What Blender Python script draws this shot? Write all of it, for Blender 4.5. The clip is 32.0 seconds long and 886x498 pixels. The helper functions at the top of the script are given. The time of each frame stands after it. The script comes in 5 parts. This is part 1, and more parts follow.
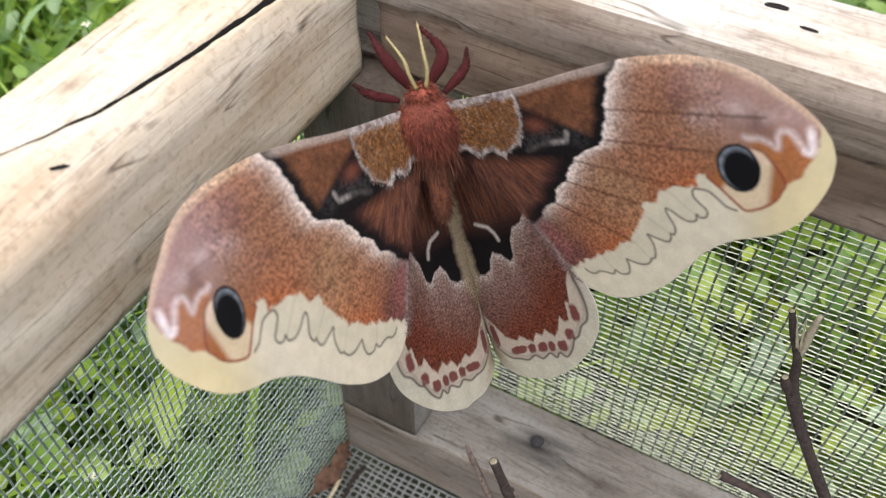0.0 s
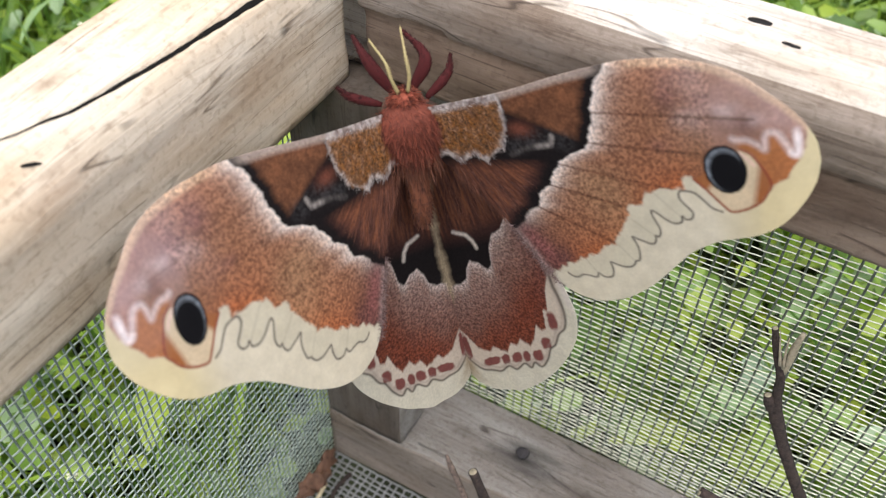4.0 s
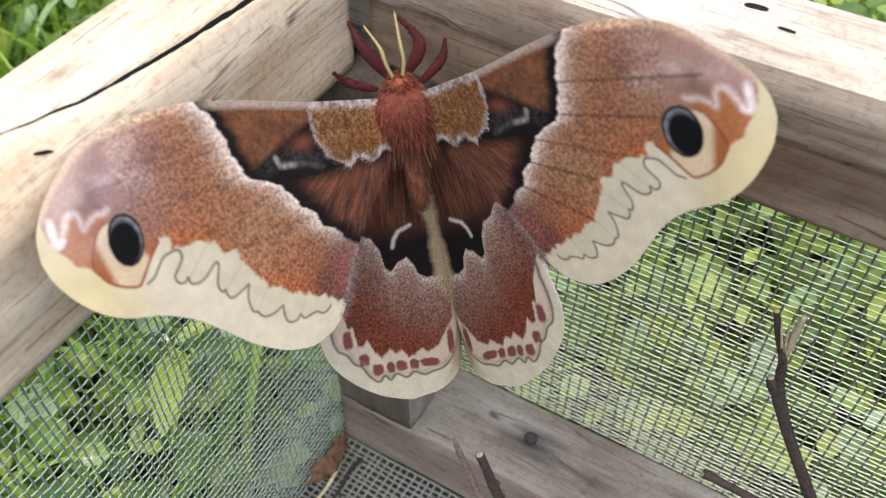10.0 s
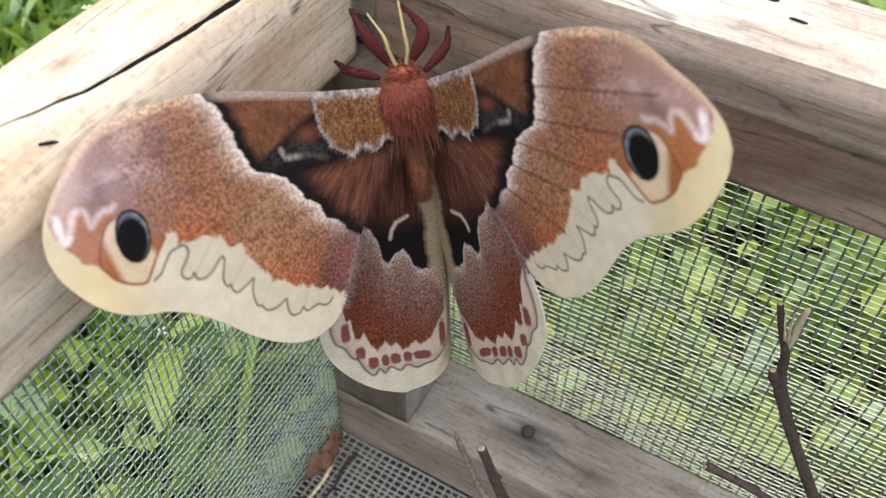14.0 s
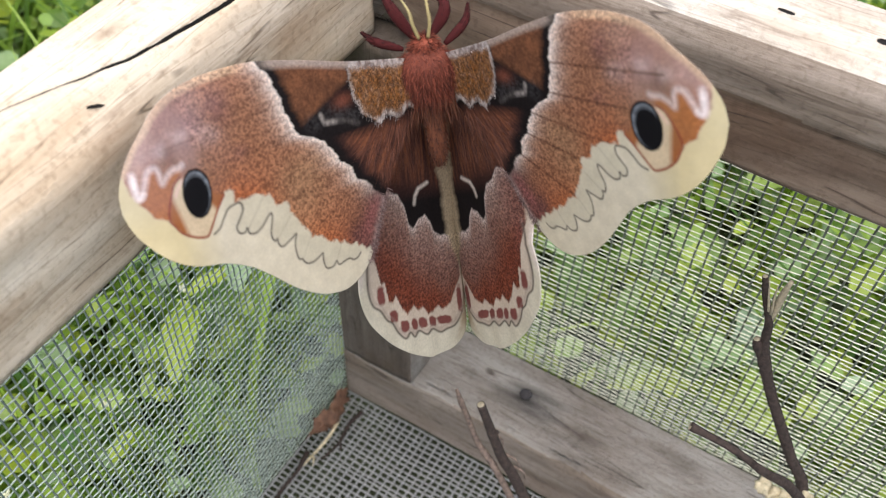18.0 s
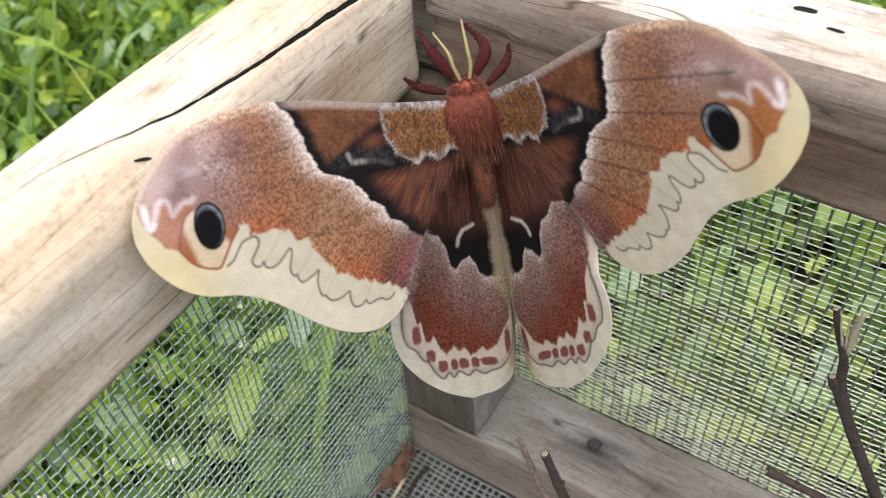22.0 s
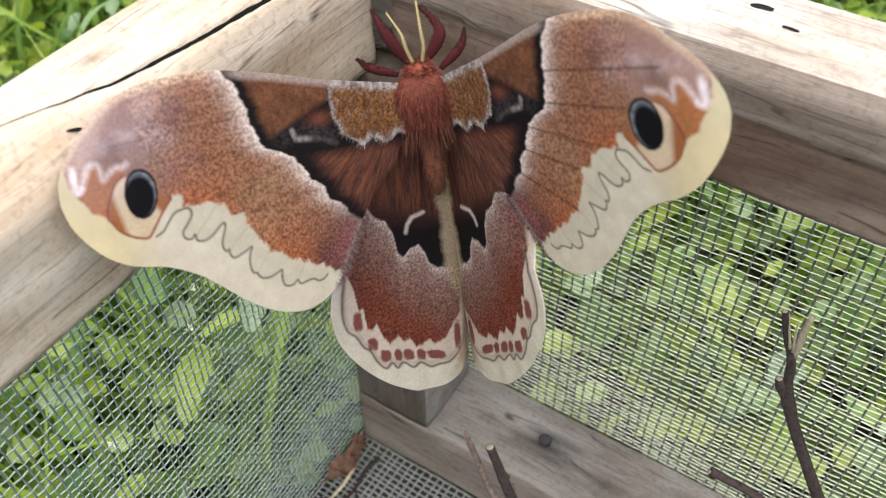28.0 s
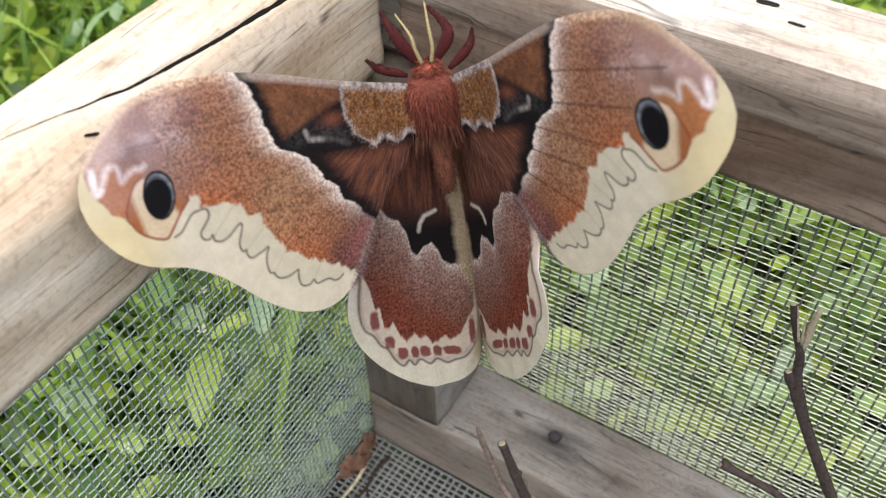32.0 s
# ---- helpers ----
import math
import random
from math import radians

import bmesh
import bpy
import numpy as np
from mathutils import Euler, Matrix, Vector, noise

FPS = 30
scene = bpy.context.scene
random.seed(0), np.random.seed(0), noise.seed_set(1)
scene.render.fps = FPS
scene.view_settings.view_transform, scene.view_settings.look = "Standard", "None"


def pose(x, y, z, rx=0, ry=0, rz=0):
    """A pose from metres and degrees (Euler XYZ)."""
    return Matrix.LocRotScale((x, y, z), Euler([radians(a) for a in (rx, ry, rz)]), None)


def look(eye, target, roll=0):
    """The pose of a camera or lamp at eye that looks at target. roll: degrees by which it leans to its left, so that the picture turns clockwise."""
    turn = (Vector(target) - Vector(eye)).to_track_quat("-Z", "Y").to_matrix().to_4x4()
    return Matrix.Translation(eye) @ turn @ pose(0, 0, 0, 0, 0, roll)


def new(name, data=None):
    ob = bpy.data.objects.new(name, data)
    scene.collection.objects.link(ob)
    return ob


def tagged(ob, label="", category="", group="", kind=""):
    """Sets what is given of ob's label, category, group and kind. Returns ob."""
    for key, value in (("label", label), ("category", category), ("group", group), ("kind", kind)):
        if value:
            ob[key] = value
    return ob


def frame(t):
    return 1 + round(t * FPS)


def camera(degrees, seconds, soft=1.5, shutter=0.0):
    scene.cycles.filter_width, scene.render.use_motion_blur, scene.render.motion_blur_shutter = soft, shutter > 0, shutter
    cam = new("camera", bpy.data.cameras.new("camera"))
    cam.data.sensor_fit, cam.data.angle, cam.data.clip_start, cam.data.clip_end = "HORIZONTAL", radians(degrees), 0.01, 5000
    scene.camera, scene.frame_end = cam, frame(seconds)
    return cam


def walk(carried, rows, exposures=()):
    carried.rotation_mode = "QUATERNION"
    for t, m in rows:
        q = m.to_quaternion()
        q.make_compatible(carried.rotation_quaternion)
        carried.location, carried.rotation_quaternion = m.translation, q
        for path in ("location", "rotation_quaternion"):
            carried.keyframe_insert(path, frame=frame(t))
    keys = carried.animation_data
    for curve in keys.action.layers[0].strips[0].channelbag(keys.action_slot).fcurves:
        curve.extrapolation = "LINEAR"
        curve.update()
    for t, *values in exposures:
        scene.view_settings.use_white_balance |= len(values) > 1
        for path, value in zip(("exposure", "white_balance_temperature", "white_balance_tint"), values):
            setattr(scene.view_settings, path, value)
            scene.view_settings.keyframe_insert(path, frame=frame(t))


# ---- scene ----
cam = camera(52.65, 32.0, soft=1.1)
cam.data.dof.use_dof, cam.data.dof.focus_distance, cam.data.dof.aperture_fstop = True, 0.139, 36.0
PATH = [
    (0, 0.06343, -0.09322, 0.23562, 41.277, -0.286, 28.203),
    (0.5, 0.06460, -0.09263, 0.23471, 41.175, 0.205, 28.656),
    (1, 0.06511, -0.09273, 0.23342, 41.019, 0.143, 29.424),
    (1.5, 0.06498, -0.09224, 0.23305, 40.961, -0.184, 29.807),
    (2, 0.06498, -0.09218, 0.23309, 41.093, -0.670, 29.575),
    (2.5, 0.06404, -0.09270, 0.23416, 41.182, -0.689, 29.487),
    (3, 0.06512, -0.09176, 0.23555, 41.497, -0.543, 29.268),
    (3.5, 0.06634, -0.09143, 0.23535, 41.665, -0.899, 29.485),
    (5.5, 0.06671, -0.09043, 0.23215, 42.105, -1.004, 29.631),
    (6, 0.06649, -0.09072, 0.22996, 41.978, -1.336, 29.938),
    (6.5, 0.06666, -0.09116, 0.22973, 41.899, -0.958, 29.998),
    (7, 0.06568, -0.09075, 0.22983, 41.900, -0.204, 30.002),
    (7.5, 0.06636, -0.09018, 0.22923, 41.859, -0.069, 30.283),
    (8, 0.06659, -0.09109, 0.23237, 41.823, -0.233, 30.676),
    (8.5, 0.06687, -0.09113, 0.23437, 41.727, -0.376, 30.621),
    (9, 0.06619, -0.09186, 0.23315, 41.651, -0.880, 30.547),
    (9.5, 0.06682, -0.09213, 0.23450, 41.533, -0.423, 29.963),
    (10, 0.06919, -0.09241, 0.23637, 41.318, 0.004, 29.984),
    (10.5, 0.06736, -0.09424, 0.23677, 41.032, -0.142, 30.618),
    (11, 0.06944, -0.09315, 0.23743, 40.964, -0.767, 29.788),
    (11.5, 0.06661, -0.09275, 0.23704, 40.946, -1.022, 29.577),
    (12, 0.06588, -0.09053, 0.23622, 41.010, -1.121, 28.989),
    (12.5, 0.06777, -0.09006, 0.23604, 41.349, -1.107, 29.010),
    (13, 0.06747, -0.09024, 0.23403, 41.286, -1.319, 29.626),
    (13.5, 0.06519, -0.09091, 0.23331, 40.907, -0.821, 29.494),
    (15.5, 0.07018, -0.10169, 0.24648, 40.904, -1.149, 28.725),
    (16, 0.06930, -0.10116, 0.24381, 40.494, -1.293, 29.142),
    (16.5, 0.06823, -0.10119, 0.23849, 39.330, -2.412, 30.225),
    (17, 0.06825, -0.09909, 0.24117, 38.596, -1.211, 29.296),
    (17.5, 0.06777, -0.10069, 0.24185, 38.762, -1.420, 30.492),
    (18, 0.06905, -0.09994, 0.24167, 39.259, -1.606, 30.592),
    (18.5, 0.06859, -0.09822, 0.24106, 40.119, -1.499, 30.688),
    (19, 0.07029, -0.09769, 0.24300, 42.554, -0.152, 30.563),
    (19.5, 0.07079, -0.09804, 0.24145, 43.438, 0.931, 30.957),
    (20, 0.07202, -0.09876, 0.24265, 43.565, 1.762, 30.825),
    (20.5, 0.07419, -0.09866, 0.24060, 43.367, 2.111, 30.985),
    (21, 0.07181, -0.10011, 0.23905, 43.087, 2.501, 31.401),
    (21.5, 0.07217, -0.09958, 0.23913, 42.974, 2.919, 31.605),
    (22, 0.07211, -0.09913, 0.23872, 43.139, 3.303, 31.913),
    (22.5, 0.07180, -0.09849, 0.23760, 43.416, 3.210, 31.812),
    (23, 0.07184, -0.09872, 0.23664, 43.277, 2.935, 32.140),
    (23.5, 0.07284, -0.09821, 0.23544, 43.071, 2.761, 32.049),
    (24, 0.07249, -0.09821, 0.23443, 42.971, 2.377, 32.011),
    (24.5, 0.07311, -0.09805, 0.23757, 42.927, 2.282, 31.215),
    (25, 0.07321, -0.09796, 0.23823, 42.964, 2.211, 30.969),
    (25.5, 0.07525, -0.09759, 0.24149, 43.042, 1.384, 30.791),
    (27.5, 0.07507, -0.09624, 0.23451, 42.038, 1.647, 30.509),
    (28, 0.07474, -0.09628, 0.23641, 42.697, 0.594, 32.352),
    (28.5, 0.07571, -0.09549, 0.23811, 43.351, 1.058, 32.050),
    (29, 0.07385, -0.09602, 0.23739, 43.555, 1.319, 31.602),
    (29.5, 0.07339, -0.09703, 0.23755, 43.551, 1.596, 31.809),
    (30, 0.07417, -0.09748, 0.23763, 43.407, 1.771, 32.153),
    (30.5, 0.07485, -0.09719, 0.23691, 43.296, 1.515, 32.145),
    (31, 0.07507, -0.09736, 0.23772, 43.087, 1.512, 32.066),
    (31.5, 0.07429, -0.09735, 0.23783, 42.884, 1.435, 31.632),
    (32, 0.07410, -0.09797, 0.23723, 42.699, 1.227, 31.806),
]
walk(cam, [(t, pose(*p)) for t, *p in PATH], exposures=[(0.0, 0.44), (32.0, 0.44)])

# where the moth and its wings are, time by time
BODY = [
    (0, 0.01897, -0.01402, 0.15768),
    (0.5, 0.01898, -0.01393, 0.15774),
    (1, 0.01937, -0.01378, 0.15768),
    (1.5, 0.01850, -0.01418, 0.15777),
    (2, 0.01882, -0.01400, 0.15776),
    (2.5, 0.01857, -0.01404, 0.15785),
    (3, 0.01883, -0.01390, 0.15783),
    (3.5, 0.01889, -0.01381, 0.15788),
    (5.5, 0.01832, -0.01396, 0.15803),
    (6, 0.01796, -0.01408, 0.15810),
    (6.5, 0.01803, -0.01417, 0.15799),
    (7, 0.01805, -0.01407, 0.15806),
    (7.5, 0.01811, -0.01406, 0.15804),
    (8, 0.01822, -0.01396, 0.15807),
    (8.5, 0.01810, -0.01394, 0.15815),
    (9, 0.01793, -0.01399, 0.15818),
    (9.5, 0.01752, -0.01411, 0.15828),
    (10, 0.01782, -0.01405, 0.15819),
    (10.5, 0.01786, -0.01407, 0.15815),
    (11, 0.01804, -0.01394, 0.15817),
    (11.5, 0.01786, -0.01405, 0.15817),
    (12, 0.01796, -0.01401, 0.15815),
    (12.5, 0.01791, -0.01395, 0.15822),
    (13, 0.01794, -0.01395, 0.15821),
    (13.5, 0.01731, -0.01425, 0.15827),
    (15.5, 0.01792, -0.01313, 0.15887),
    (16, 0.01811, -0.01293, 0.15894),
    (16.5, 0.01813, -0.01313, 0.15877),
    (17, 0.01769, -0.01318, 0.15894),
    (17.5, 0.01775, -0.01316, 0.15892),
    (18, 0.01787, -0.01320, 0.15883),
    (18.5, 0.01769, -0.01329, 0.15885),
    (19, 0.01787, -0.01316, 0.15887),
    (19.5, 0.01805, -0.01297, 0.15893),
    (20, 0.01797, -0.01296, 0.15898),
    (20.5, 0.01809, -0.01304, 0.15886),
    (21, 0.01790, -0.01303, 0.15895),
    (21.5, 0.01802, -0.01300, 0.15892),
    (22, 0.01782, -0.01320, 0.15886),
    (22.5, 0.01794, -0.01308, 0.15890),
    (23, 0.01768, -0.01313, 0.15898),
    (23.5, 0.01770, -0.01320, 0.15891),
    (24, 0.01785, -0.01309, 0.15894),
    (24.5, 0.01804, -0.01300, 0.15892),
    (25, 0.01801, -0.01288, 0.15903),
    (25.5, 0.01807, -0.01286, 0.15901),
    (27.5, 0.01791, -0.01319, 0.15883),
    (28, 0.01768, -0.01312, 0.15899),
    (28.5, 0.01774, -0.01303, 0.15903),
    (29, 0.01759, -0.01312, 0.15903),
    (29.5, 0.01742, -0.01327, 0.15899),
    (30, 0.01753, -0.01333, 0.15889),
    (30.5, 0.01772, -0.01315, 0.15895),
    (31, 0.01786, -0.01295, 0.15904),
    (31.5, 0.01776, -0.01308, 0.15898),
    (32, 0.01764, -0.01313, 0.15900),
]
BODY_TURN = (59.840, -5.626, 37.260)
FORE_LEFT = [
    (0, -12.6, -54.9, 4.4),
    (0.5, -12.0, -49.2, 1.1),
    (1, -14.8, -54.2, 7.8),
    (1.5, -8.5, -49.6, -1.5),
    (2, -7.7, -38.6, -0.6),
    (2.5, -8.4, -42.2, 1.9),
    (3, -14.5, -52.5, 6.0),
    (3.5, -15.0, -52.6, 7.2),
    (5.5, -8.1, -50.5, -1.7),
    (6, -1.3, -46.5, -7.2),
    (6.5, 0.1, -42.4, -6.0),
    (7, -0.4, -41.3, -2.4),
    (7.5, -0.3, -41.3, -3.1),
    (8, -0.4, -41.1, -3.5),
    (8.5, -1.8, -43.4, -4.9),
    (9, -4.4, -48.7, -1.7),
    (9.5, -3.0, -47.8, -3.3),
    (10, 0.4, -43.8, -7.3),
    (10.5, 1.5, -42.7, -5.4),
    (11, 1.4, -41.9, -5.9),
    (11.5, 1.6, -42.3, -5.5),
    (12, 1.7, -42.2, -5.9),
    (12.5, 1.5, -42.4, -5.4),
    (13, 1.4, -42.6, -8.3),
    (13.5, -0.5, -45.2, -5.6),
    (15.5, 1.3, -38.8, -2.8),
    (16, 0.7, -38.0, -2.5),
    (16.5, 1.7, -38.6, -4.9),
    (17, 1.0, -40.9, -6.2),
    (17.5, -4.8, -48.7, 2.1),
    (18, -1.9, -49.3, -1.0),
    (18.5, 2.1, -41.9, -6.4),
    (19, 2.7, -39.7, -4.5),
    (19.5, 2.2, -37.8, -3.8),
    (20, 2.3, -38.9, -5.7),
    (20.5, 2.6, -39.0, -4.9),
    (21, 2.5, -40.1, -5.4),
    (21.5, 2.1, -39.3, -4.7),
    (22, 0.8, -40.6, -4.5),
    (22.5, -0.6, -40.6, -5.7),
    (23, -3.3, -46.6, -0.0),
    (23.5, -0.4, -47.6, -5.2),
    (24, 3.5, -42.0, -10.3),
    (24.5, 4.4, -39.6, -9.5),
    (25, 3.7, -39.3, -8.0),
    (25.5, 3.7, -39.2, -8.2),
    (27.5, 3.0, -41.4, -3.4),
    (28, 2.2, -41.4, -1.2),
    (28.5, 2.0, -40.8, -1.2),
    (29, -0.8, -44.3, 3.1),
    (29.5, 2.1, -45.2, -1.6),
    (30, 3.9, -42.5, -3.6),
    (30.5, 3.8, -40.6, -3.5),
    (31, 3.8, -39.9, -3.2),
    (31.5, 4.2, -40.4, -3.5),
    (32, 2.6, -41.8, -2.8),
]
FORE_RIGHT = [
    (0, -1.5, -47.2, 12.1),
    (0.5, -0.3, -30.5, 13.0),
    (1, 0.3, -31.8, 13.0),
    (1.5, 4.0, -31.8, 5.7),
    (2, 2.4, -30.4, 13.0),
    (2.5, 2.5, -35.1, 13.0),
    (3, -0.8, -41.3, 13.0),
    (3.5, -0.9, -41.1, 13.0),
    (5.5, 0.4, -53.8, 6.9),
    (6, 6.0, -52.9, 3.0),
    (6.5, 8.5, -48.3, 2.7),
    (7, 8.0, -43.2, 5.1),
    (7.5, 8.2, -46.0, 5.5),
    (8, 5.4, -44.3, 6.8),
    (8.5, 1.7, -50.7, 6.0),
    (9, -0.9, -56.2, 7.8),
    (9.5, -0.3, -63.3, 6.6),
    (10, 6.9, -51.2, 3.2),
    (10.5, 8.7, -46.2, 2.5),
    (11, 7.5, -46.4, 5.8),
    (11.5, 9.0, -52.0, 1.0),
    (12, 9.3, -48.4, 3.7),
    (12.5, 8.5, -49.0, 3.2),
    (13, 5.4, -50.8, 3.1),
    (13.5, 4.0, -63.5, 1.2),
    (15.5, 10.3, -49.2, 0.3),
    (16, 8.7, -42.8, 3.2),
    (16.5, 5.9, -47.4, 3.7),
    (17, 1.4, -58.0, 6.4),
    (17.5, -2.2, -57.3, 15.0),
    (18, 4.1, -62.2, 3.3),
    (18.5, 10.2, -61.6, -0.3),
    (19, 11.6, -55.0, 1.5),
    (19.5, 8.0, -42.4, 13.4),
    (20, 6.8, -49.4, 7.3),
    (20.5, 8.0, -49.6, 7.2),
    (21, 9.4, -51.6, 4.0),
    (21.5, 6.9, -46.7, 10.7),
    (22, 6.7, -55.9, 4.6),
    (22.5, 4.3, -52.6, 7.3),
    (23, 0.7, -60.2, 8.5),
    (23.5, 7.9, -65.3, 2.5),
    (24, 11.1, -52.3, 4.2),
    (24.5, 12.2, -48.1, 5.5),
    (25, 9.5, -47.7, 8.9),
    (25.5, 8.7, -50.4, 4.4),
    (27.5, 10.9, -59.3, -0.0),
    (28, 7.5, -59.8, 1.1),
    (28.5, 5.7, -58.9, 2.6),
    (29, 2.7, -63.9, 5.4),
    (29.5, 10.3, -66.0, -3.3),
    (30, 14.8, -63.8, -5.7),
    (30.5, 13.3, -57.9, -2.2),
    (31, 10.4, -50.3, 3.3),
    (31.5, 8.2, -57.0, 1.5),
    (32, 7.0, -60.5, -0.2),
]
HIND_LEFT = [
    (0, -10.3, -50.7, 8.0),
    (0.5, -8.4, -44.6, 3.3),
    (1, -9.9, -49.3, 8.4),
    (1.5, -2.4, -44.6, 3.0),
    (2, -0.4, -33.5, 7.8),
    (2.5, -1.6, -34.8, 7.4),
    (3, -8.2, -42.8, 8.7),
    (3.5, -9.8, -41.3, 11.5),
    (5.5, -6.9, -32.3, 8.9),
    (6, -1.1, -26.6, 5.0),
    (6.5, 3.3, -22.2, 3.8),
    (7, 5.9, -20.7, 5.0),
    (7.5, 2.8, -26.2, 6.2),
    (8, -0.5, -31.5, 7.7),
    (8.5, -2.8, -35.7, 5.8),
    (9, -6.3, -42.9, 8.5),
    (9.5, -4.9, -39.6, 8.5),
    (10, -1.3, -33.2, 6.1),
    (10.5, 1.2, -30.1, 6.7),
    (11, 2.6, -27.1, 5.0),
    (11.5, 2.9, -28.7, 5.1),
    (12, 3.1, -29.9, 4.5),
    (12.5, 0.8, -32.8, 7.2),
    (13, -1.4, -35.8, 6.4),
    (13.5, -1.6, -38.1, 7.1),
    (15.5, 7.2, -30.5, 2.3),
    (16, 8.3, -29.3, 0.6),
    (16.5, 6.2, -32.8, 0.4),
    (17, 2.3, -38.0, 1.4),
    (17.5, -2.4, -46.4, 6.1),
    (18, 1.5, -47.6, -0.7),
    (18.5, 6.5, -35.4, -4.3),
    (19, 8.1, -28.3, -0.7),
    (19.5, 6.4, -29.6, 1.1),
    (20, 5.4, -34.0, 0.4),
    (20.5, 5.2, -32.8, 1.3),
    (21, 4.6, -32.5, 0.9),
    (21.5, 3.7, -34.9, 2.4),
    (22, 1.9, -39.3, 3.4),
    (22.5, 2.7, -40.1, -2.0),
    (23, 2.0, -46.8, -0.6),
    (23.5, 2.5, -43.8, -0.4),
    (24, 4.0, -34.4, -0.0),
    (24.5, 5.3, -33.1, -0.2),
    (25, 5.1, -34.0, 0.4),
    (25.5, 5.0, -33.9, -0.8),
    (27.5, 4.1, -36.1, -0.1),
    (28, 3.3, -36.1, 1.0),
    (28.5, 3.9, -37.4, -0.7),
    (29, 1.8, -42.6, 1.7),
    (29.5, 3.4, -37.8, 0.3),
    (30, 3.9, -29.3, 1.6),
    (30.5, 5.1, -28.4, 0.7),
    (31, 6.4, -28.7, 0.1),
    (31.5, 5.1, -32.2, 0.4),
    (32, 1.9, -36.5, 1.7),
]
HIND_RIGHT = [
    (0, 2.2, -48.0, 11.8),
    (0.5, 4.9, -32.1, 12.1),
    (1, 7.1, -34.3, 11.6),
    (1.5, 11.7, -34.5, 2.5),
    (2, 11.2, -33.4, 8.0),
    (2.5, 9.1, -37.4, 9.1),
    (3, 3.6, -42.8, 10.2),
    (3.5, 2.7, -41.5, 10.9),
    (5.5, 1.0, -49.6, 7.4),
    (6, 5.8, -47.5, 4.1),
    (6.5, 9.8, -42.6, 3.0),
    (7, 10.9, -37.3, 4.6),
    (7.5, 10.0, -41.5, 5.8),
    (8, 6.1, -41.2, 7.8),
    (8.5, 1.7, -49.5, 7.1),
    (9, -1.6, -56.8, 8.9),
    (9.5, -1.5, -62.9, 7.5),
    (10, 5.1, -49.7, 4.0),
    (10.5, 7.7, -44.3, 2.5),
    (11, 7.1, -44.1, 5.0),
    (11.5, 8.1, -48.2, 0.9),
    (12, 7.9, -43.0, 4.3),
    (12.5, 6.7, -46.0, 5.0),
    (13, 3.2, -50.1, 6.0),
    (13.5, 2.5, -62.2, 3.2),
    (15.5, 11.4, -45.3, -1.6),
    (16, 10.5, -38.2, 0.4),
    (16.5, 8.3, -44.5, -0.7),
    (17, 4.3, -56.8, 0.5),
    (17.5, -0.2, -56.8, 9.3),
    (18, 5.1, -62.3, -2.2),
    (18.5, 9.1, -58.6, -5.1),
    (19, 8.5, -48.8, -2.4),
    (19.5, 6.6, -39.2, 7.8),
    (20, 7.2, -49.2, 1.3),
    (20.5, 7.1, -48.5, 1.2),
    (21, 7.4, -49.5, -0.9),
    (21.5, 4.9, -45.0, 6.0),
    (22, 4.8, -54.5, -0.0),
    (22.5, 3.8, -52.6, 1.7),
    (23, 1.5, -61.5, 2.5),
    (23.5, 5.7, -64.5, -2.8),
    (24, 5.9, -49.4, 0.4),
    (24.5, 9.2, -45.4, -0.5),
    (25, 8.6, -45.3, 2.9),
    (25.5, 7.6, -48.4, -1.6),
    (27.5, 9.2, -59.2, -4.5),
    (28, 5.6, -60.2, -2.4),
    (28.5, 4.2, -60.9, -1.8),
    (29, 1.7, -67.5, 0.1),
    (29.5, 5.7, -66.9, -5.4),
    (30, 6.6, -62.0, -4.6),
    (30.5, 8.2, -54.9, -3.9),
    (31, 8.2, -46.2, -1.1),
    (31.5, 5.4, -56.9, -0.9),
    (32, 3.6, -64.4, -0.7),
]


# ---- light ----
world = bpy.data.worlds.new("sky")
scene.world = world
world.use_nodes = True
sky = world.node_tree.nodes.new("ShaderNodeTexSky")
sky.sky_type, sky.sun_disc = "NISHITA", False
sky.sun_elevation, sky.sun_rotation = radians(82), radians(194)
backing = world.node_tree.nodes["Background"]
backing.inputs["Strength"].default_value = 0.15
world.node_tree.links.new(sky.outputs["Color"], backing.inputs["Color"])
sun = new("sun", bpy.data.lights.new("sun", "SUN"))
sun.data.energy, sun.data.angle, sun.data.color = 5.4, radians(112), (1.0, 0.95, 0.865)
sun.matrix_world = look((0.06, -0.24, 1.7), (0, 0, 0))


# ---- sizes of the cage ----
RW, RH = 0.0157, 0.0229          # rail width and height
RAIL = 0.150                     # underside of the top rails
LOW = 0.0492                     # top of the low rail
FLOOR = 0.0283                   # floor screen


# ---- materials ----
def material(name):
    m = bpy.data.materials.new(name)
    m.use_nodes = True
    return m, m.node_tree.nodes, m.node_tree.links, m.node_tree.nodes["Principled BSDF"]


def ramp(nodes, links, source, stops):
    r = nodes.new("ShaderNodeValToRGB")
    while len(r.color_ramp.elements) < len(stops):
        r.color_ramp.elements.new(0.5)
    for e, (at, col) in zip(r.color_ramp.elements, stops):
        e.position, e.color = at, (*col, 1)
    links.new(source, r.inputs["Fac"])
    return r


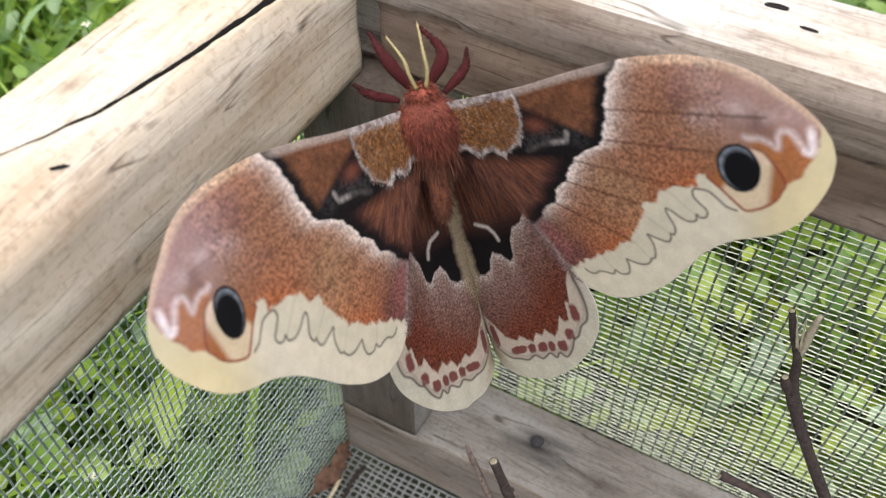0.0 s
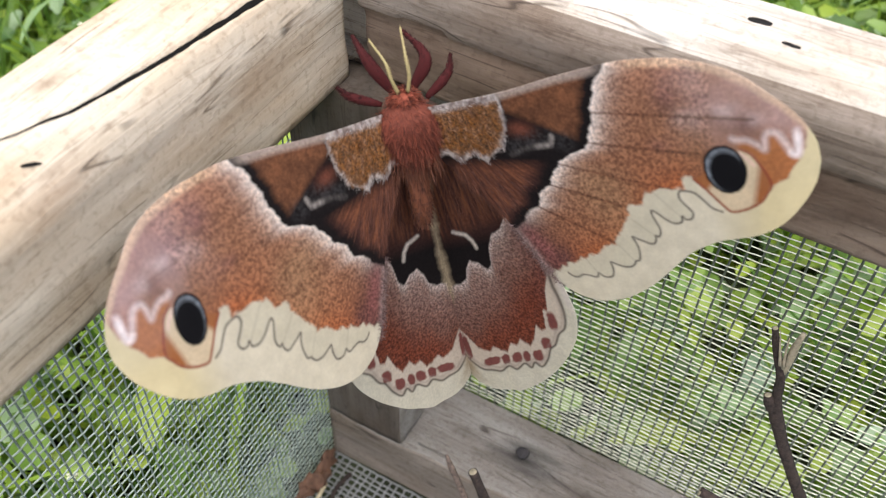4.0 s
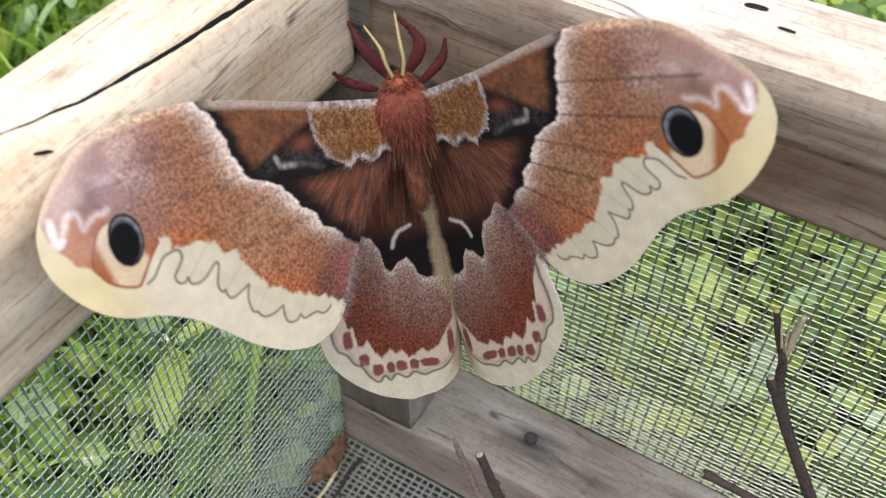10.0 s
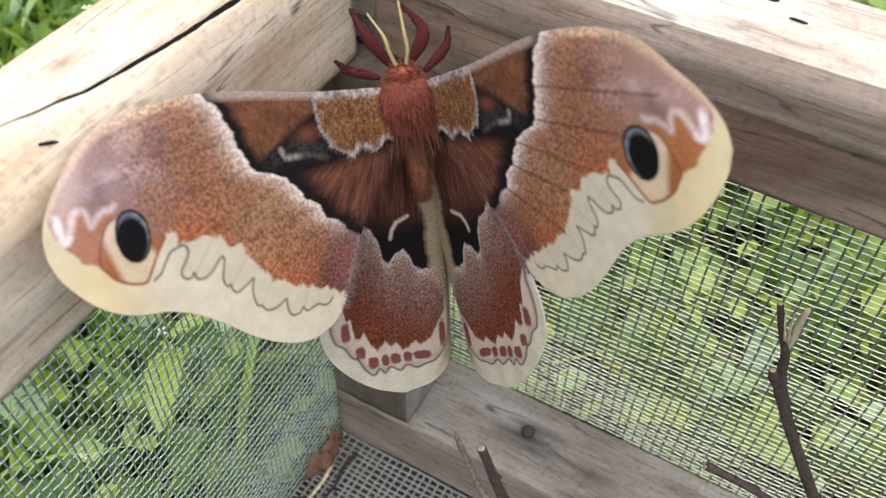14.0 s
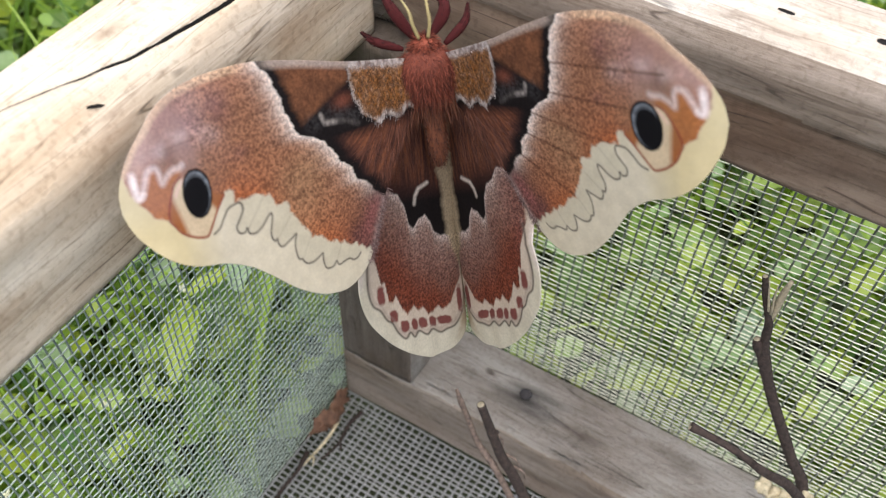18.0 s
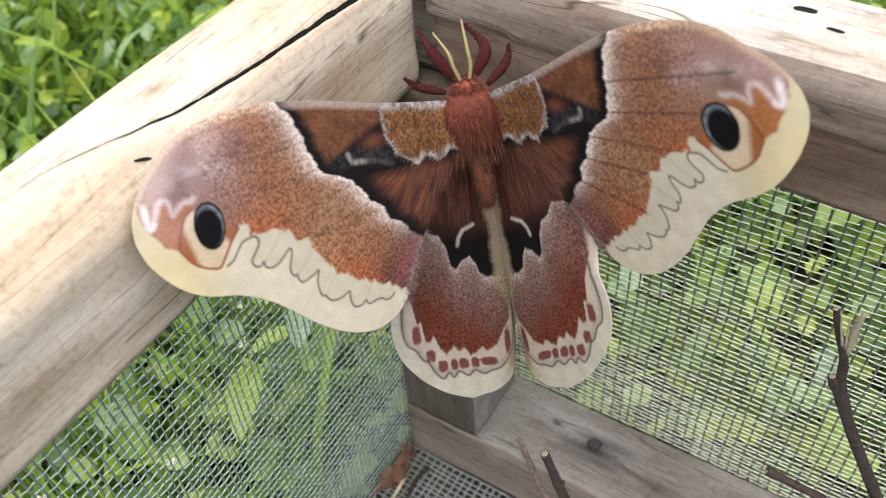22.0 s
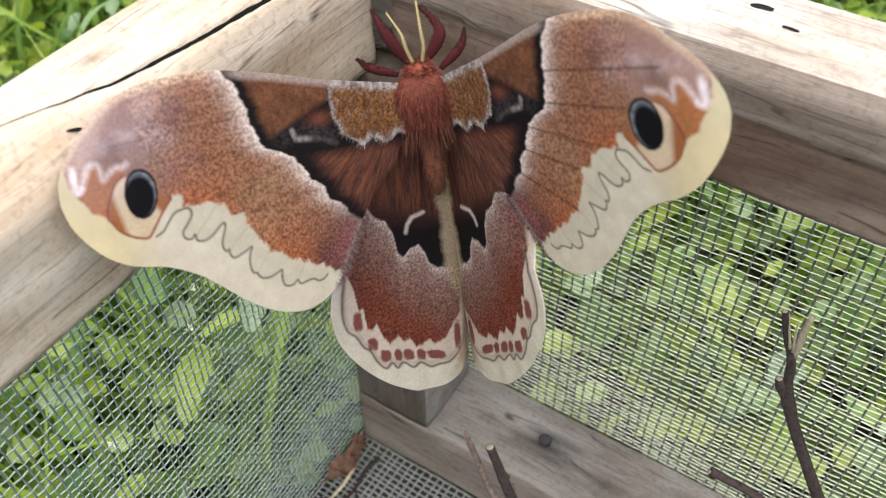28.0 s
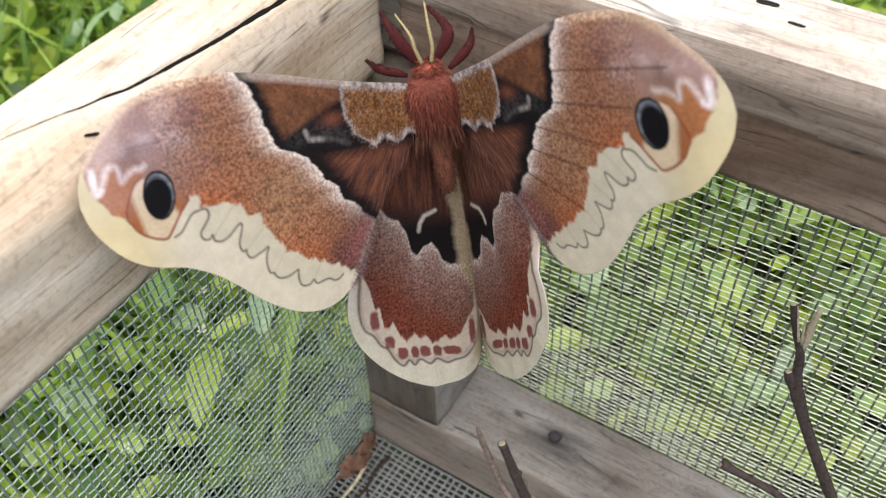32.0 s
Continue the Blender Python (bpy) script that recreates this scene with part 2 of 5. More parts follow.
def noise_at(nodes, links, scale, size, detail=5.0, rough=0.6, coords="Object"):
    tc, mp, n = nodes.new("ShaderNodeTexCoord"), nodes.new("ShaderNodeMapping"), nodes.new("ShaderNodeTexNoise")
    mp.inputs["Scale"].default_value = scale
    n.inputs["Scale"].default_value, n.inputs["Detail"].default_value, n.inputs["Roughness"].default_value = size, detail, rough
    links.new(tc.outputs[coords], mp.inputs["Vector"])
    links.new(mp.outputs["Vector"], n.inputs["Vector"])
    return n


def mixed(nodes, links, a, b, how="MULTIPLY", fac=1.0):
    mx = nodes.new("ShaderNodeMix")
    mx.data_type, mx.blend_type = "RGBA", how
    mx.inputs[0].default_value = fac
    links.new(a, mx.inputs[6])
    links.new(b, mx.inputs[7])
    return mx.outputs[2]


def bumped(nodes, links, bsdf, height, strength, distance):
    b = nodes.new("ShaderNodeBump")
    b.inputs["Strength"].default_value, b.inputs["Distance"].default_value = strength, distance
    links.new(height, b.inputs["Height"])
    links.new(b.outputs["Normal"], bsdf.inputs["Normal"])


def wood(name, along, dark, mid, pale, stain, spots=(), relief=0.00035):
    """Weathered timber: fine grain, broad streaks, stains and thin dark checks along the grain."""
    m, nodes, links, bsdf = material(name)

    def stretch(k):
        g = [1.0, 1.0, 1.0]
        g["xyz".index(along)] = k
        return g

    fine = noise_at(nodes, links, stretch(0.07), 1500, 5, 0.7)
    broad = noise_at(nodes, links, stretch(0.16), 190, 5, 0.6)
    blot = noise_at(nodes, links, stretch(0.5), 60, 3, 0.55)
    speck = noise_at(nodes, links, (1, 1, 1), 900, 3, 0.6)
    line = noise_at(nodes, links, stretch(0.045), 330, 3, 0.5)
    a = ramp(nodes, links, broad.outputs["Fac"], [(0.30, dark), (0.46, mid), (0.66, pale)])
    b = ramp(nodes, links, fine.outputs["Fac"], [(0.30, (0.82, 0.80, 0.77)), (0.56, (1.0, 1.0, 1.0))])
    c = ramp(nodes, links, blot.outputs["Fac"], [(0.38, stain), (0.58, (1.0, 1.0, 1.0))])
    d = ramp(nodes, links, line.outputs["Fac"], [(0.488, (1, 1, 1)), (0.5, (0.55, 0.50, 0.46)), (0.512, (1, 1, 1))])
    e = ramp(nodes, links, speck.outputs["Fac"], [(0.34, (0.82, 0.80, 0.78)), (0.48, (1, 1, 1))])
    col = mixed(nodes, links, mixed(nodes, links, a.outputs["Color"], b.outputs["Color"]), c.outputs["Color"])
    col = mixed(nodes, links, mixed(nodes, links, col, d.outputs["Color"], fac=0.7), e.outputs["Color"])
    gash = noise_at(nodes, links, stretch(0.11), 150, 2, 0.45)
    where = noise_at(nodes, links, (1, 1, 1), 75, 2, 0.5)
    g = ramp(nodes, links, gash.outputs["Fac"], [(0.490, (1, 1, 1)), (0.4985, (0.2, 0.16, 0.13)), (0.507, (1, 1, 1))])
    w = ramp(nodes, links, where.outputs["Fac"], [(0.52, (1, 1, 1)), (0.60, (0, 0, 0))])
    col = mixed(nodes, links, col, mixed(nodes, links, g.outputs["Color"], w.outputs["Color"], "LIGHTEN"))
    # rust stains and knots: dark blots with a ragged border
    for (x, y, z), size, depth in spots:
        tc, gap, far = nodes.new("ShaderNodeTexCoord"), nodes.new("ShaderNodeMapping"), nodes.new("ShaderNodeVectorMath")
        k = [1 / size] * 3
        k["xyz".index(along)] *= 0.5
        gap.inputs["Scale"].default_value = k
        gap.inputs["Location"].default_value = [-v * s for v, s in zip((x, y, z), k)]
        far.operation = "LENGTH"
        links.new(tc.outputs["Object"], gap.inputs["Vector"])
        links.new(gap.outputs["Vector"], far.inputs[0])
        sway = nodes.new("ShaderNodeMath")
        sway.operation = "ADD"
        links.new(far.outputs["Value"], sway.inputs[0])
        links.new(broad.outputs["Fac"], sway.inputs[1])
        blotch = ramp(nodes, links, sway.outputs[0], [(0.45, depth), (0.95, tuple((1 + v) / 2 for v in depth)), (1.0, (1, 1, 1))])
        blotch.color_ramp.elements[1].position, blotch.color_ramp.elements[2].position = 0.7, 1.0
        col = mixed(nodes, links, col, blotch.outputs["Color"])
    links.new(col, bsdf.inputs["Base Color"])
    bsdf.inputs["Roughness"].default_value = 0.85
    both = nodes.new("ShaderNodeMath")
    both.operation = "ADD"
    links.new(fine.outputs["Fac"], both.inputs[0])
    links.new(speck.outputs["Fac"], both.inputs[1])
    bumped(nodes, links, bsdf, both.outputs[0], 0.5 if relief < 0.0005 else 0.9, relief)
    return m


def plain(name, col, rough=0.6, metal=0.0, vary=0.25, size=300.0, bump=0.0):
    m, nodes, links, bsdf = material(name)
    n = noise_at(nodes, links, (1, 1, 1), size)
    lo, hi = tuple(c * (1 - vary) for c in col), tuple(min(1, c * (1 + vary)) for c in col)
    r = ramp(nodes, links, n.outputs["Fac"], [(0.3, lo), (0.7, hi)])
    links.new(r.outputs["Color"], bsdf.inputs["Base Color"])
    bsdf.inputs["Roughness"].default_value, bsdf.inputs["Metallic"].default_value = rough, metal
    if bump:
        bumped(nodes, links, bsdf, n.outputs["Fac"], 0.6, bump)
    return m


def hairy(name, dark, light, gloss=0.75):
    """Fur whose single hairs differ in colour."""
    m, nodes, links, bsdf = material(name)
    geo = nodes.new("ShaderNodeNewGeometry")
    r = ramp(nodes, links, geo.outputs["Random Per Island"], [(0.0, dark), (0.6, tuple((a + b) / 2.2 for a, b in zip(dark, light))), (1.0, light)])
    links.new(r.outputs["Color"], bsdf.inputs["Base Color"])
    bsdf.inputs["Roughness"].default_value = gloss
    bsdf.inputs["Specular IOR Level"].default_value = 0.3
    return m


def leafy(name, low, high, gloss=0.45, more=()):
    m, nodes, links, bsdf = material(name)
    info = nodes.new("ShaderNodeObjectInfo")
    geo = nodes.new("ShaderNodeNewGeometry")
    add = nodes.new("ShaderNodeMath")
    add.operation = "ADD"
    links.new(info.outputs["Random"], add.inputs[0])
    links.new(geo.outputs["Random Per Island"], add.inputs[1])
    frac = nodes.new("ShaderNodeMath")
    frac.operation = "FRACT"
    links.new(add.outputs[0], frac.inputs[0])
    r = ramp(nodes, links, frac.outputs[0], [(0.0, low), *more, (1.0, high)])
    n = noise_at(nodes, links, (1, 1, 1), 260)
    v = ramp(nodes, links, n.outputs["Fac"], [(0.3, (0.7, 0.72, 0.6)), (0.7, (1.0, 1.0, 1.0))])
    links.new(mixed(nodes, links, r.outputs["Color"], v.outputs["Color"]), bsdf.inputs["Base Color"])
    bsdf.inputs["Roughness"].default_value = gloss
    thin = nodes.new("ShaderNodeBsdfTranslucent")
    links.new(r.outputs["Color"], thin.inputs["Color"])
    both = nodes.new("ShaderNodeMixShader")
    both.inputs[0].default_value = 0.4
    links.new(bsdf.outputs[0], both.inputs[1])
    links.new(thin.outputs[0], both.inputs[2])
    links.new(both.outputs[0], nodes["Material Output"].inputs["Surface"])
    return m


def scaled_wing(name):
    """Wing scales: the painted pattern, broken up by a fine speckle."""
    m, nodes, links, bsdf = material(name)
    at = nodes.new("ShaderNodeVertexColor")
    at.layer_name = "pattern"
    gl = nodes.new("ShaderNodeAttribute")
    gl.attribute_name = "sheen"
    sp = nodes.new("ShaderNodeAttribute")
    sp.attribute_name = "speckle"
    n = noise_at(nodes, links, (1, 1, 1), 2500, 3, 0.7)
    r = ramp(nodes, links, n.outputs["Fac"], [(0.36, (0.40, 0.35, 0.33)), (0.50, (0.97, 0.97, 0.97)), (0.62, (1.7, 1.64, 1.52))])
    speck = nodes.new("ShaderNodeMix")
    speck.data_type = "RGBA"
    speck.inputs[6].default_value = (1, 1, 1, 1)
    links.new(sp.outputs["Fac"], speck.inputs[0])
    links.new(r.outputs["Color"], speck.inputs[7])
    soft = noise_at(nodes, links, (1, 1, 1), 420, 4, 0.6)
    s = ramp(nodes, links, soft.outputs["Fac"], [(0.3, (0.90, 0.89, 0.88)), (0.7, (1.04, 1.04, 1.04))])
    col = mixed(nodes, links, mixed(nodes, links, at.outputs["Color"], speck.outputs[2]), s.outputs["Color"])
    links.new(col, bsdf.inputs["Base Color"])
    rg = nodes.new("ShaderNodeMapRange")
    rg.inputs[3].default_value, rg.inputs[4].default_value = 0.75, 0.28
    links.new(gl.outputs["Fac"], rg.inputs[0])
    links.new(rg.outputs[0], bsdf.inputs["Roughness"])
    spec = nodes.new("ShaderNodeMapRange")
    spec.inputs[3].default_value, spec.inputs[4].default_value = 0.14, 0.6
    links.new(gl.outputs["Fac"], spec.inputs[0])
    links.new(spec.outputs[0], bsdf.inputs["Specular IOR Level"])
    glaze = nodes.new("ShaderNodeMath")
    glaze.operation = "MULTIPLY"
    glaze.inputs[1].default_value = 1.0
    links.new(gl.outputs["Fac"], glaze.inputs[0])
    links.new(glaze.outputs[0], bsdf.inputs["Coat Weight"])
    bsdf.inputs["Coat Roughness"].default_value, bsdf.inputs["Coat IOR"].default_value = 0.26, 1.8
    bumped(nodes, links, bsdf, n.outputs["Fac"], 0.25, 0.0001)
    thin = nodes.new("ShaderNodeBsdfTranslucent")
    links.new(col, thin.inputs["Color"])
    both = nodes.new("ShaderNodeMixShader")
    both.inputs[0].default_value = 0.36
    links.new(bsdf.outputs[0], both.inputs[1])
    links.new(thin.outputs[0], both.inputs[2])
    links.new(both.outputs[0], nodes["Material Output"].inputs["Surface"])
    return m


WOOD_X = wood("weathered_wood_rail", "x", (0.41, 0.36, 0.315), (0.53, 0.485, 0.44), (0.64, 0.595, 0.55), (0.80, 0.73, 0.66))
# wood for front faces, their weaker light painted into the tone
WOOD_SIDE_SHADE = wood("shaded_grey_brown_face", "x", (0.155, 0.120, 0.096), (0.225, 0.182, 0.150), (0.30, 0.25, 0.215), (0.76, 0.68, 0.61))
# brown sawn lower face, mostly darkened to carry its shading
WOOD_SAWN_SHADE = wood("shaded_brown_sawn_face", "x", (0.10, 0.068, 0.050), (0.165, 0.117, 0.087), (0.25, 0.188, 0.145), (0.6, 0.5, 0.43))
WOOD_Y = wood("tan_wood_rail", "y", (0.45, 0.36, 0.27), (0.55, 0.465, 0.37), (0.64, 0.565, 0.475), (0.90, 0.81, 0.72), (((-0.002, -0.052, 0.168), 0.007, (0.72, 0.6, 0.52)), ((-0.001, -0.078, 0.160), 0.009, (0.7, 0.6, 0.52)), ((-0.010, -0.043, 0.173), 0.003, (0.6, 0.55, 0.5))))
# post wood, darkened for the shade of the moth and rails
WOOD_Z = wood("shaded_wood_post", "z", (0.072, 0.056, 0.045), (0.105, 0.083, 0.067), (0.145, 0.118, 0.097), (0.8, 0.72, 0.64))
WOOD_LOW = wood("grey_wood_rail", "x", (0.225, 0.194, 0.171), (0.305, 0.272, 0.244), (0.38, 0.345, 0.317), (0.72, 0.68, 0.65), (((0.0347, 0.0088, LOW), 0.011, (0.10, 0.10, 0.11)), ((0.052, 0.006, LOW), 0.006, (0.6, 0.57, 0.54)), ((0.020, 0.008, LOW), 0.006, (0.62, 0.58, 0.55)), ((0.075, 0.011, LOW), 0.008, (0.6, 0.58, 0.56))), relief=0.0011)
# one wire in lit and shaded tones: level wires pale, upright ones dark
WIRE_CROSS = plain("cross_wire_shaded", (0.115, 0.130, 0.100), 0.5, 0.1, 0.3, 2000)
WIRE = plain("galvanised_wire_lit", (0.66, 0.66, 0.52), 0.35, 0.0, 0.2, 2000)
WIRE_SIDE = plain("side_wire_lit", (0.34, 0.39, 0.335), 0.4, 0.0, 0.25, 2000)
WIRE_SIDE_CROSS = plain("green_grey_cross_wire_shaded", (0.175, 0.215, 0.19), 0.45, 0.0, 0.25, 2000)
WIRE_DARK = plain("weathered_floor_wire", (0.30, 0.295, 0.30), 0.55, 0.2, 0.35, 1500)
IRON = plain("rusty_iron", (0.035, 0.03, 0.032), 0.8, 0.2, 0.4, 1500)
# near-black for crack and holes, the shade inside them included
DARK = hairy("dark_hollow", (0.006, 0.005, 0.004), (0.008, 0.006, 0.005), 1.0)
BARK = plain("dark_bark", (0.034, 0.021, 0.017), 0.85, 0.0, 0.6, 1100, 0.0007)
BARK_PALE = plain("pale_brown_bark", (0.15, 0.105, 0.085), 0.85, 0.0, 0.5, 1100, 0.0006)
CUT = plain("pale_cut_wood", (0.31, 0.26, 0.18), 0.75, 0.0, 0.3, 1500)
HUSK = plain("pale_dry_husk", (0.50, 0.42, 0.28), 0.8, 0.0, 0.45, 700, 0.0006)
DRY = plain("dry_brown_leaf", (0.15, 0.075, 0.045), 0.75, 0.0, 0.4, 500, 0.0004)
SOIL = plain("dark_soil", (0.030, 0.036, 0.017), 0.95, 0.0, 0.6, 60, 0.004)
GRASS = leafy("grass_blades", (0.07, 0.16, 0.022), (0.38, 0.53, 0.08), 0.35)
LEAF = leafy("broad_leaves", (0.07, 0.15, 0.03), (0.38, 0.49, 0.32), 0.28, ((0.30, (0.18, 0.30, 0.04)), (0.62, (0.42, 0.51, 0.06)), (0.84, (0.25, 0.39, 0.14))))
LEAF_PALE = leafy("pale_dock_leaf", (0.30, 0.44, 0.30), (0.42, 0.56, 0.42), 0.35)
FLORET = plain("cream_florets", (0.48, 0.48, 0.33), 0.6, 0.0, 0.2, 900)
WING = scaled_wing("moth_wing_scales")
FUR = hairy("rust_red_fur", (0.030, 0.006, 0.004), (0.32, 0.080, 0.046))
FUR_WING = hairy("orange_brown_wing_hair", (0.030, 0.012, 0.011), (0.20, 0.070, 0.038))
FUR_GOLD = hairy("golden_brown_scales", (0.018, 0.010, 0.007), (0.27, 0.112, 0.030))
FUR_MAUVE = hairy("mauve_brown_fringe", (0.07, 0.032, 0.030), (0.36, 0.25, 0.235))
FUR_WHITE = hairy("white_scales", (0.17, 0.14, 0.135), (0.52, 0.46, 0.44))
FUR_DARK = hairy("brown_fur", (0.035, 0.014, 0.010), (0.19, 0.066, 0.036))
BELLY = hairy("rust_brown_abdomen_fur", (0.026, 0.009, 0.007), (0.17, 0.055, 0.027))
LEGS = hairy("maroon_leg_hair", (0.008, 0.0012, 0.0014), (0.058, 0.0052, 0.0058), 0.9)
FEELER = plain("yellow_antenna", (0.25, 0.195, 0.085), 0.6, 0.0, 0.2, 2000)


# ---- helpers for things ----
def part(name, bm, mat, parent=None, label=""):
    me = bpy.data.meshes.new(name)
    bm.to_mesh(me)
    bm.free()
    me.materials.append(mat)
    for p in me.polygons:
        p.use_smooth = True
    ob = new(name, me)
    if parent:
        ob.parent = parent
    if label:
        ob["label"] = label
    return ob


def thing(name, at, label, category, group="", kind=""):
    ob = new(name)
    ob.empty_display_size = 0.005
    ob.location = at
    return tagged(ob, label, category, group, kind)


def tube(bm, points, radii, sides=8, cap=True):
    """A tapered tube through the points."""
    pts = [Vector(p) for p in points]
    rings, side = [], None
    for i, p in enumerate(pts):
        way = (pts[min(i + 1, len(pts) - 1)] - pts[max(i - 1, 0)]).normalized()
        if side is None:
            side = way.orthogonal().normalized()
        side = (side - way * side.dot(way)).normalized()
        up = way.cross(side)
        r = radii[i] if isinstance(radii, (list, tuple)) else radii
        rings.append([bm.verts.new(p + (side * math.cos(a) + up * math.sin(a)) * r) for a in (2 * math.pi * k / sides for k in range(sides))])
    for a, b in zip(rings, rings[1:]):
        for k in range(sides):
            bm.faces.new((a[k], a[(k + 1) % sides], b[(k + 1) % sides], b[k]))
    if cap:
        bm.faces.new(rings[0][::-1])
        bm.faces.new(rings[-1])


def spline(points, n):
    """n points on a smooth curve through the given ones."""
    p = [Vector(q) for q in points]
    p = [2 * p[0] - p[1]] + p + [2 * p[-1] - p[-2]]
    out = []
    for i in range(n):
        x = i / (n - 1) * (len(p) - 3)
        k = min(int(x), len(p) - 4)
        t = x - k
        a, b, c, d = p[k:k + 4]
        out.append(0.5 * ((2 * b) + (c - a) * t + (2 * a - 5 * b + 4 * c - d) * t * t + (3 * b - a - 3 * c + d) * t ** 3))
    return out


def loft(bm, sections, closed=True):
    rows = [[bm.verts.new(p) for p in s] for s in sections]
    n = len(rows[0])
    for a, b in zip(rows, rows[1:]):
        for k in range(n if closed else n - 1):
            bm.faces.new((a[k], a[(k + 1) % n], b[(k + 1) % n], b[k]))
    if closed:
        bm.faces.new(rows[0][::-1])
        bm.faces.new(rows[-1])
    bmesh.ops.recalc_face_normals(bm, faces=bm.faces)


def profile(w, h, radii, step=0.0011):
    """A rounded rectangle 0..w by 0..h; radii at (0,0), (w,0), (w,h), (0,h)."""
    pts = []
    corners = [((0, 0), 180), ((w, 0), 270), ((w, h), 0), ((0, h), 90)]
    arcs = []
    for (cx, cy), a0, in corners:
        r = radii[len(arcs)]
        ox, oy = cx + (r if cx == 0 else -r), cy + (r if cy == 0 else -r)
        arcs.append([(ox + r * math.cos(radians(a0 + k * 15)), oy + r * math.sin(radians(a0 + k * 15))) for k in range(7)])
    for i, arc in enumerate(arcs):
        pts += arc
        nxt = arcs[(i + 1) % 4][0]
        d = math.dist(arc[-1], nxt)
        n = max(1, int(d / step))
        pts += [(arc[-1][0] + (nxt[0] - arc[-1][0]) * k / n, arc[-1][1] + (nxt[1] - arc[-1][1]) * k / n) for k in range(1, n)]
    return pts


def rough(p, amount, along, seed):
    """Weathered surface: ridges that run along the grain."""
    q = Vector(p) * 1000
    s = [0.9, 0.9, 0.9]
    s["xyz".index(along)] = 0.03
    v = Vector((q.x * s[0] + seed, q.y * s[1], q.z * s[2]))
    s2 = [0.18, 0.18, 0.18]
    s2["xyz".index(along)] = 0.02
    v2 = Vector((q.x * s2[0], q.y * s2[1] + seed, q.z * s2[2]))
    return amount * (0.45 * noise.noise(v) + noise.noise(v2))


# ---- the frame of the cage ----


def rail_left():
    """The butt-jointed side rail; a long drying crack runs along its upper face."""
    bm = bmesh.new()
    r = 0.0074
    arc = r * math.pi / 2
    top_end = arc + RW - r - 0.0012
    # distance from the joint, place across, half width of the crack
    crack = ((0.0, 0.0012, 0.00042), (0.009, 0.0018, 0.00042), (0.021, 0.0026, 0.00036), (0.030, 0.0031, 0.0003), (0.037, 0.0038, 0.00026), (0.045, 0.0048, 0.0002),
             (0.051, 0.0063, 0.00015), (0.055, 0.0081, 0.0001), (0.059, 0.0095, 0.00007), (0.064, 0.0108, 0.0))

    def over(s):
        if s < arc:
            a = s / r
            return -r + r * math.cos(a), RH - r + r * math.sin(a)
        return -r - (s - arc), RH

    rows, y = [], -0.0004
    while y > -0.30:
        d = -y
        cx = float(np.interp(d, [c[0] for c in crack], [c[1] for c in crack])) + 0.00014 * noise.noise(Vector((d * 260, 3.1, 0)))
        cw = float(np.interp(d, [c[0] for c in crack], [c[2] for c in crack])) * (1 + 0.5 * noise.noise(Vector((d * 500, 8, 0))))
        sc = arc + cx - r if cx > r else r * math.acos(max(-1.0, 1 - cx / r))
        pts = [(0.0, RH * k / 14 * (1 - r / RH)) for k in range(14)]
        pts += [over((sc - cw) * k / 12) for k in range(13)]
        bx, bz = over(sc)
        pts.append((bx, bz - 0.0042 * min(1.0, cw / 0.0003)))
        pts += [over(sc + cw + (top_end - sc - cw) * k / 12) for k in range(13)]
        pts += [(-RW + 0.0004, RH - 0.0004), (-RW, RH - 0.0014), (-RW, RH * 0.5), (-RW, 0.0008), (-RW + 0.0008, 0.0), (-RW * 0.5, 0.0)]
        row = []
        for x, z in pts:
            p = Vector((x, y, RAIL + z))
            n = rough(p, 0.00032, "y", 4.0)
            p.x += n * (1 if x > -0.003 else 0.2)
            p.z += n if z > RH * 0.6 else 0
            if x < -RW + 0.003:
                p.x += 0.0008 * noise.noise(Vector((d * 22, 1.7, 0)))
            row.append(p)
        rows.append(row)
        y -= 0.0008 if d < 0.10 else 0.004
    loft(bm, rows)
    ob = part("rail_left", bm, WOOD_Y)
    # dark stain and the shade of the deep crack, painted on its walls
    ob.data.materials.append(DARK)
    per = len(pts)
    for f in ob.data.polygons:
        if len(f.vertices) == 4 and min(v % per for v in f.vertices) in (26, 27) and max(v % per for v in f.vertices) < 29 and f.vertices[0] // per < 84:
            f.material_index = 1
    return tagged(ob, "weathered tan wooden top rail with a long dark crack", "wooden rail", kind="structure")


